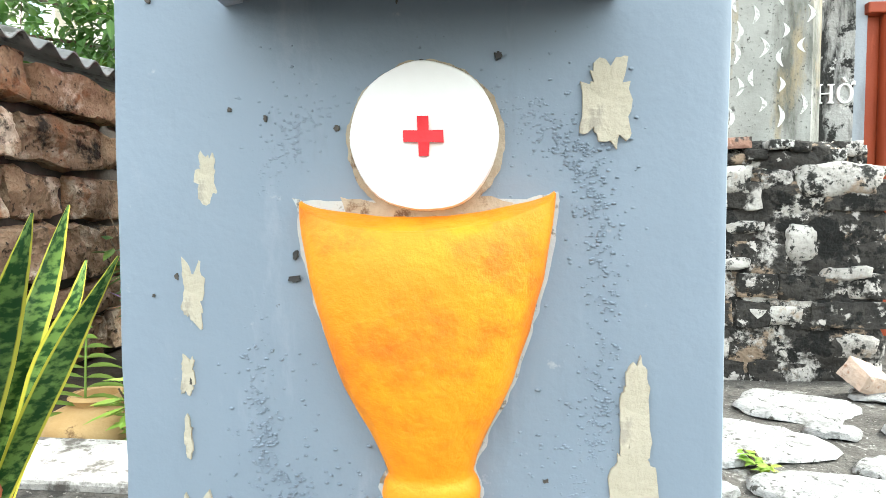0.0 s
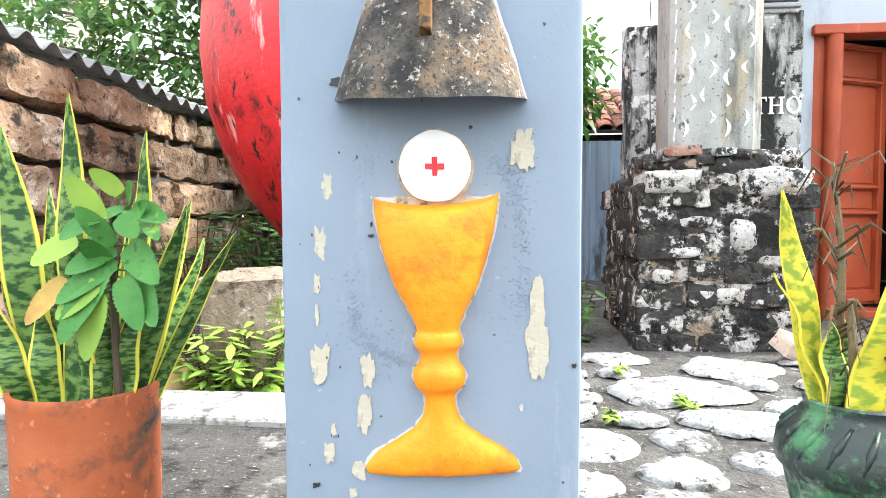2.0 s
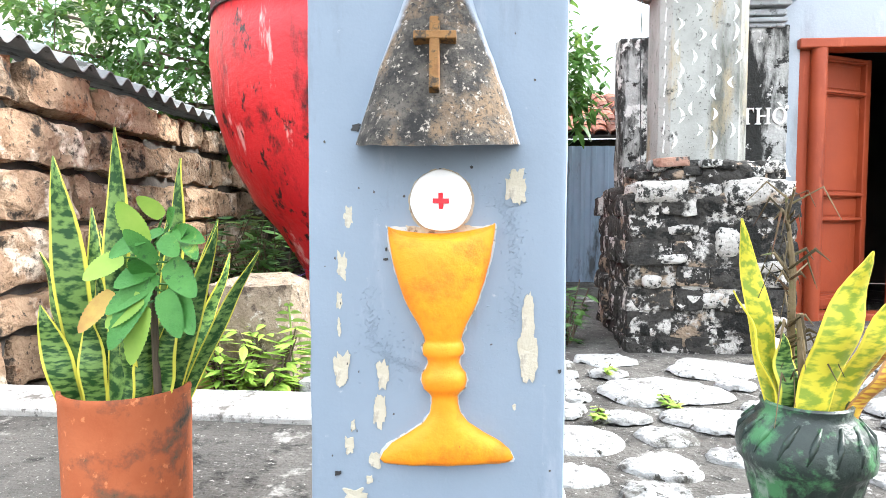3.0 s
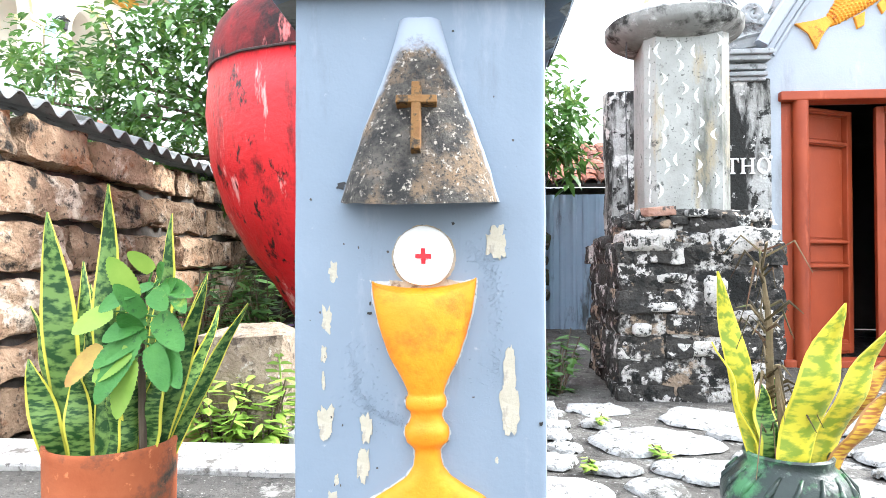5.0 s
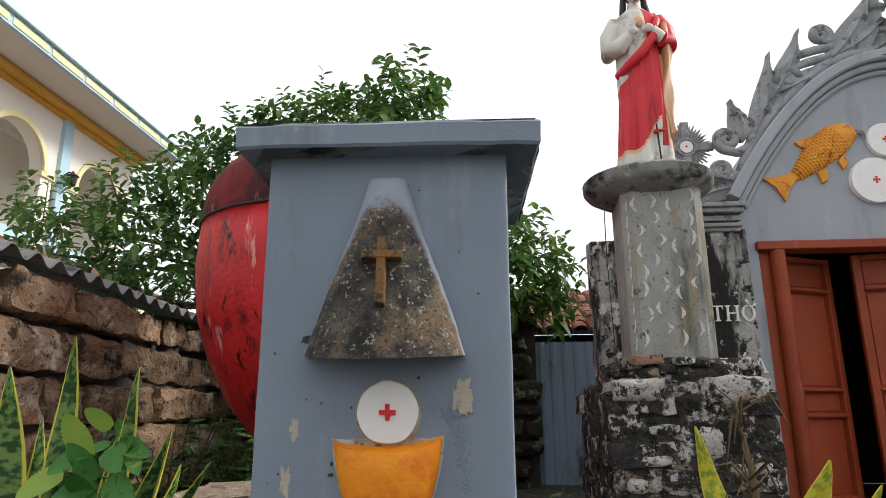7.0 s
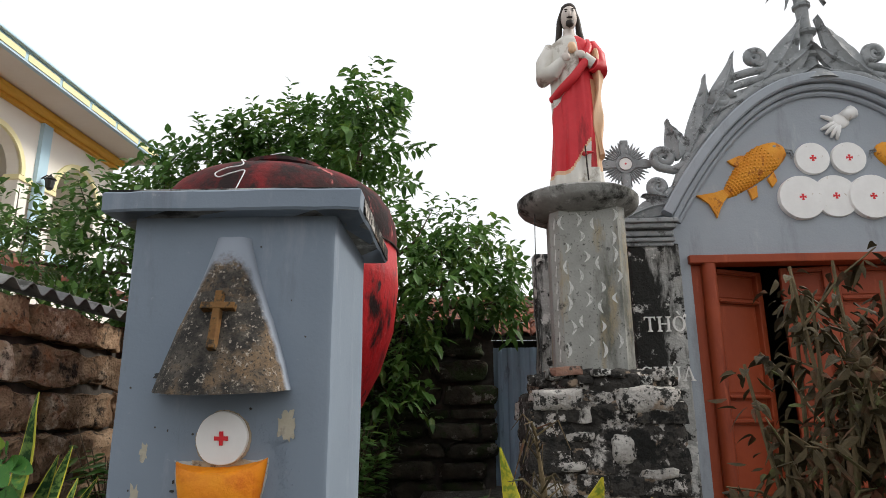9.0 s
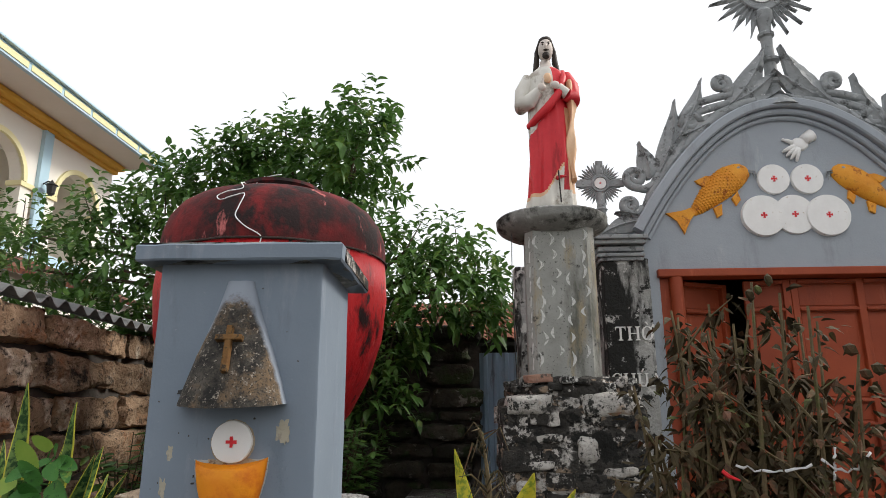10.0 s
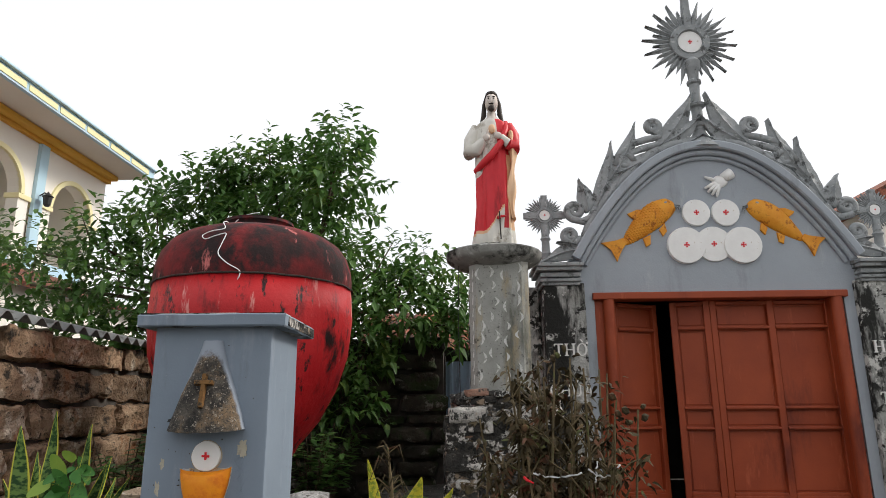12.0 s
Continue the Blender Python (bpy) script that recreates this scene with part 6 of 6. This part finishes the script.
for k, (x0, z0, x1, z1, sag) in enumerate(((-0.1, 0.7, 0.05, 0.7, 0.012), (0.07, 0.712, 0.17, 0.725, 0.03), (0.1, 0.735, 0.09, 0.67, 0.0))):
    pts = []
    for q in range(13):
        t = q / 12
        pts.append((x0 + (x1 - x0) * t + 0.006 * noise.noise((q * 0.6, k, 0)), -0.125 + 0.05 * (2 * t - 1) ** 2 * (x1 - x0 > 0.2) + 0.008 * noise.noise((q * 0.7, 5, k)), z0 + (z1 - z0) * t - sag * math.sin(math.pi * t) + 0.008 * noise.noise((q * 0.8, k, 9))))
    part("tape", tube(pts, [0.0024 + 0.0008 * math.sin(q * 1.7 + k) for q in range(13)], 6, flat=0.2), ribbon, dead, smooth=True)
part("tape", tube([(-0.13, -0.13, 0.69), (-0.12, -0.135, 0.68), (-0.1, -0.14, 0.672)], [0.004, 0.0045, 0.002], 6), red_paint, dead)


# fern, shrubs, purple plants in the bed and weeds on the stones
def fern(at, L, lean, n=15):
    f = thing("fern", at, "light green fern frond growing in the bed", "fern")
    pts = [Vector((lean * L * t * t, 0, L * t)) for t in (k / n for k in range(n + 1))]
    part("stalk", tube(pts, [0.004] * (n + 1), 5), fern_leaf, f)
    bm = bmesh.new()
    for k in range(3, n + 1):
        t = k / n
        w = L * 0.42 * math.sin(math.pi * (0.2 + 0.78 * t)) + 0.01
        for s in (-1, 1):
            leaf_faces(bm, pts[k], Vector((s, rnd.uniform(-0.3, 0.1), 0.35)), Vector((0, -0.3, 1)), w, 0.016, 0.2, 0.35, 5)
    tagged(part("fronds", bm, fern_leaf, f), kind="stuff")


fern((-1.320, 1.95, -0.1), 0.49, 0.03)
fern((-0.769, 1.95, -0.1), 0.50, -0.04)
fern((-0.72, 2.08, -0.1), 0.4, 0.2)


def shrub(name, at, label, mat, count, rx, ry, h, L, w, stem_mat=bark, cat="shrub", up=0.4):
    s = thing(name, at, label, cat)
    bm = bmesh.new()
    for k in range(max(3, count // 14)):
        a = rnd.uniform(0, 6.28)
        tip = Vector((rx * rnd.uniform(0.2, 1) * math.cos(a), ry * rnd.uniform(0.2, 1) * math.sin(a), h * rnd.uniform(0.6, 1)))
        part("stem", tube([(0, 0, 0), tip * 0.5 + Vector((0, 0, h * 0.1)), tip], [0.006, 0.005, 0.003], 5), stem_mat, s)
        for _ in range(14):
            t = rnd.uniform(0.3, 1.02)
            b = rnd.uniform(0, 6.28)
            way = Vector((math.cos(b), math.sin(b), rnd.uniform(-0.2, up)))
            leaf_faces(bm, tip * t, way, Vector((-math.sin(b), math.cos(b), rnd.uniform(-0.3, 0.3))), L * rnd.uniform(0.6, 1.1), w * rnd.uniform(0.7, 1.1), 0.25, 0.25, 4)
    tagged(part("foliage", bm, mat, s), kind="stuff")


shrub("garden_shrub", (-0.84, 1.93, -0.1), "bright green leafy shrub in the planting bed", shrub_leaf, 260, 0.2, 0.12, 0.44, 0.11, 0.034)
shrub("garden_shrub", (-1.03, 1.9, -0.1), "bright green leafy shrub in the planting bed", shrub_leaf, 240, 0.2, 0.12, 0.42, 0.11, 0.034)
shrub("garden_shrub", (0.42, 3.0, -0.1), "dark green low shrub beside the sheet fence", tree_leaf, 180, 0.25, 0.3, 0.5, 0.1, 0.05)
for sx_, sy_ in ((-1.75, 3.2), (-1.35, 3.4), (-0.55, 4.3), (-1.9, 4.4), (-0.6, 5.4)):
    shrub("undergrowth", (sx_, sy_, -0.1), "dark shaded undergrowth beside the jar", tree_leaf, 260, 0.4, 0.35, 0.9, 0.14, 0.06, cat="shrub")
shrub("purple_plant", (-1.25, 2.5, -0.1), "dark purple strap-leaved plant by the stone wall", purple_leaf, 110, 0.22, 0.15, 0.5, 0.2, 0.03, cat="plant", up=0.9)
shrub("purple_plant", (-1.0, 2.75, -0.1), "dark purple strap-leaved plant by the stone wall", purple_leaf, 110, 0.2, 0.15, 0.6, 0.2, 0.03, cat="plant", up=0.9)
for x, y in ((0.98, 1.5), (0.55, 2.3), (0.42, 1.66), (0.7, 1.8), (1.3, 2.2)):
    shrub("weed", (x, y, 0.06), "small green weed growing between flagstones", shrub_leaf, 28 if x == 0.98 else 14, 0.1 if x == 0.98 else 0.05, 0.08, 0.12 if x == 0.98 else 0.05, 0.06 if x == 0.98 else 0.035, 0.026, cat="weed")
shrub("wall_weed", (1.35, 4.28, 2.03), "tuft of weeds growing on the wing wall", tree_leaf, 60, 0.14, 0.08, 0.2, 0.1, 0.04, cat="weed")
part_cp = thing("clay_jar", (-1.32, 2.02, -0.1), "squat tan clay jar half hidden behind the kerb", "jar")
part("body", lathe([(0.12, 0.0), (0.17, 0.06), (0.19, 0.12), (0.16, 0.19), (0.09, 0.225), (0.075, 0.23), (0.082, 0.245), (0.09, 0.25), (0.08, 0.262), (0.065, 0.258), (0.06, 0.2)], 36), clay, part_cp, smooth=50)


# ---- big tree behind the wall ----
tree = thing("tree", (-1.5, 6.8, -0.1), "broad dark green tree behind the stone wall", "tree")
part("trunk", rough(tube([(0, 0, 0), (0.05, 0.03, 0.8), (-0.02, 0, 1.6), (0.1, 0, 2.3)], [0.14, 0.12, 0.1, 0.08], 12), 0.02, 5), bark, tree, smooth=True)
CROWN = [(0.72, -0.7, 4.42, 0.44, 0.42), (0.7, -0.8, 3.85, 0.72, 0.6), (-0.3, -0.4, 4.32, 0.55, 0.42), (-0.9, -0.45, 4.1, 0.42, 0.3), (0.3, -0.5, 4.25, 0.4, 0.35), (-1.75, -0.5, 3.75, 0.48, 0.36), (0.25, -0.4, 3.4, 0.9, 0.8), (-0.5, -0.3, 3.85, 0.75, 0.55), (-1.2, -0.4, 3.88, 0.65, 0.5), (-1.7, -0.6, 3.3, 0.75, 0.6), (-2.4, -0.9, 3.1, 0.6, 0.5), (-0.9, -0.6, 3.0, 1.0, 0.8), (-1.9, -1.0, 2.5, 0.9, 0.7), (-2.9, -1.2, 2.5, 0.8, 0.6), (-3.5, -0.6, 3.1, 0.5, 0.55), (0.5, -0.9, 2.6, 0.9, 0.8), (1.3, -0.9, 2.7, 0.55, 0.45), (1.9, -1.0, 2.6, 0.5, 0.4), (2.2, -1.1, 2.28, 0.45, 0.42), (1.6, -1.25, 2.1, 0.7, 0.5), (0.9, -1.3, 1.9, 0.7, 0.45), (2.25, -1.3, 1.95, 0.28, 0.3), (-3.3, -1.6, 1.9, 0.8, 0.6), (-1.4, -1.2, 1.9, 0.9, 0.5), (1.2, -1.5, 1.45, 0.4, 0.3), (1.15, -1.55, 1.0, 0.34, 0.3), (0.75, -1.5, 1.25, 0.4, 0.35)]
for i, (x, y, z, r, h) in enumerate(CROWN):
    s0 = Vector((0.1, 0, 1.6 + 0.1 * (i % 5)))
    e = Vector((x, y, z))
    md = s0.lerp(e, 0.5) + Vector((0, 0, 0.15))
    part("limb", tube([s0, md, e, e + Vector((rnd.uniform(-0.2, 0.2), 0, h * 0.8))], [0.05, 0.03, 0.014, 0.004], 6), bark, tree)
verts, faces = [], []


def quick_leaf(p, way, side, L, w, droop, fold):
    k = len(verts)
    up = side.cross(way)
    for t, b in ((0.0, 0.0), (0.35, 1.0), (0.72, 0.72), (1.0, 0.0)):
        c = p + way * (L * t) - Vector((0, 0, droop * L * t * t))
        if b:
            verts.extend((c - side * (w * 0.5 * b) + up * (fold * w * b), c, c + side * (w * 0.5 * b) + up * (fold * w * b)))
        else:
            verts.append(c)
    faces.extend(((k, k + 2, k + 1), (k, k + 3, k + 2), (k + 1, k + 2, k + 5, k + 4), (k + 2, k + 3, k + 6, k + 5), (k + 4, k + 5, k + 7), (k + 5, k + 6, k + 7)))


for x, y, z, r, h in CROWN:
    sprigs = int((92 if x > -1.5 else 55) * (r * r + r * h) / 0.8)
    for _ in range(sprigs):
        d = Vector((rnd.gauss(0, 1), rnd.gauss(0, 1), rnd.gauss(0, 1))).normalized()
        q = rnd.uniform(0.35, 1.08)
        c = Vector((x + d.x * r * q, y + d.y * r * q * 0.9, z + d.z * h * q))
        grow = (d + Vector((rnd.uniform(-0.5, 0.5), rnd.uniform(-0.5, 0.5), rnd.uniform(-0.1, 0.7)))).normalized()
        sc = rnd.uniform(0.7, 1.15)
        for j in range(7):
            a = j * 2.4 + rnd.uniform(-0.3, 0.3)
            sd = grow.orthogonal().normalized()
            rad = (Matrix.Rotation(a, 3, grow) @ sd)
            way = (rad * 0.85 + grow * 0.5).normalized()
            quick_leaf(c + grow * (0.035 * j - 0.1), way, way.cross(Vector((0, 0, 1)) + d * 0.01).normalized(), rnd.uniform(0.11, 0.18) * sc, rnd.uniform(0.055, 0.085) * sc, rnd.uniform(0.1, 0.5), 0.12)
me = bpy.data.meshes.new("crown")
me.from_pydata([tuple(v) for v in verts], [], faces)
me.materials.append(tree_leaf)
crown = new("crown", me)
crown.parent = tree
tagged(crown, kind="stuff")


# ---- house with arcade on the left ----
HX = -8.0
house = thing("arcade_house", (HX, 3.0, -0.1), "cream two-storey house with arched gallery, blue pilasters and yellow trim", "house")
Y0, Y1 = 0.0, 9.9
bay = 2.4
first_y = 0.25
part("lower_wall", box(-6, 0, Y0, Y1, -0.1, 3.2), house_white, house)
part("back_wall", box(-1.75, -1.6, Y0, Y1, 3.2, 6.45), house_white, house)
part("end_wall", box(-1.6, -0.25, Y1 - 0.1, Y1, 3.32, 6.45), house_white, house)
part("gallery_floor", box(-1.6, 0.05, Y0, Y1, 3.2, 3.32), house_white, house)
k = 0
y = first_y
while y + 2.0 < Y1 + 0.5:
    a0, a1 = y + 0.5, y + bay - 0.5
    zs = 5.2
    r = (a1 - a0) / 2
    arc = [((a0 + a1) / 2 + r * math.cos(t), zs + r * 1.0 * math.sin(t)) for t in (math.pi * j / 16 for j in range(17))]
    poly = [(y, 6.45), (y, zs), (a0, zs)] + arc[::-1][1:-1] + [(a1, zs), (y + bay, zs), (y + bay, 6.45)]
    m = Matrix.Rotation(radians(90), 4, "Z")
    part("arch_wall", moved(slab(poly, 0.0, 0.25), m), house_white, house)
    ring2 = [((a0 + a1) / 2 + (r + 0.1) * math.cos(t), zs + (r + 0.1) * math.sin(t)) for t in (math.pi * j / 16 for j in range(17))]
    part("arch_trim", moved(slab(ring2 + arc[::-1], -0.05, 0.02), m), house_pale_yellow, house)
    for yy in (y + 0.2, y + bay - 0.5):
        part("pier", box(-0.25, 0.0, yy, yy + 0.3, 3.3, 5.15), house_white, house)
        part("impost", box(-0.28, 0.04, yy - 0.04, yy + 0.34, 5.1, 5.2, 0.01), house_pale_yellow, house)
    part("pilaster", box(0.0, 0.08, y - 0.13, y + 0.13, 3.3, 6.4), house_blue, house)
    part("balustrade", box(-0.12, -0.04, a0, a1, 3.3, 4.0), house_blue, house)
    y += bay
    k += 1
part("frieze", box(-0.2, 0.1, Y0, Y1, 6.4, 6.55), house_yellow, house)
part("soffit", box(-1.8, 1.0, Y0 - 0.5, Y1 + 0.2, 6.58, 6.65), house_soffit, house)
part("frieze_cove", box(0.1, 0.28, Y0, Y1, 6.46, 6.58, 0.03), house_yellow, house)
part("eave_face", box(0.98, 1.06, Y0 - 0.5, Y1 + 0.2, 6.56, 6.76), house_blue, house)
part("gutter_edge", box(0.95, 1.14, Y0 - 0.5, Y1 + 0.2, 6.76, 6.81, 0.015), house_blue, house)
y = Y0
while y < Y1:
    part("eave_panel", box(1.06, 1.075, y, y + 0.82, 6.6, 6.72, 0.004), house_pale_yellow, house)
    y += 0.9
part("flat_roof", box(-6, 0.98, Y0 - 0.5, Y1 + 0.2, 6.655, 6.75), house_white, house)
lamp = thing("wall_lantern", (HX + 0.08, 3.0 + first_y + 3 * bay, 5.1), "small black wall lantern on a blue pilaster", "lantern")
part("bracket", tube([(0, 0, 0.1), (0.1, 0, 0.16), (0.18, 0, 0.12)], 0.015, 6), black_iron, lamp)
part("cage", lathe([(0.04, -0.14), (0.07, -0.1), (0.09, 0.06), (0.12, 0.07), (0.03, 0.14), (0.01, 0.18)], 8, (0.18, 0)), black_iron, lamp)

# red tiled lean-to seen between the leaves
lean = thing("lean_to_roof", (-7.0, 6.0, 0.0), "low orange-red tiled lean-to roof beside the house", "roof")
part("tiles", moved(box(-0.9, 1.2, -2.5, 5.5, 0, 0.08), Matrix.Translation((0, 0, 3.2)) @ pose(0, 0, 0, 0, 22, 0)), roof_tile, lean)
part("wall", box(-0.6, 0.9, -2.3, 5.3, -0.1, 2.8), house_white, lean)

# ---- plain walls added out of view to close the courtyard behind ----
tagged(part("wall_south", box(-9, 10, -9.3, -9.0, -0.1, 3.2), house_white), "plain cream wall added out of view to close the courtyard", "wall", kind="structure")
tagged(part("wall_east", box(9.0, 9.3, -9, 6.4, -0.1, 2.6), house_white), "plain cream wall added out of view to close the courtyard", "wall", kind="structure")
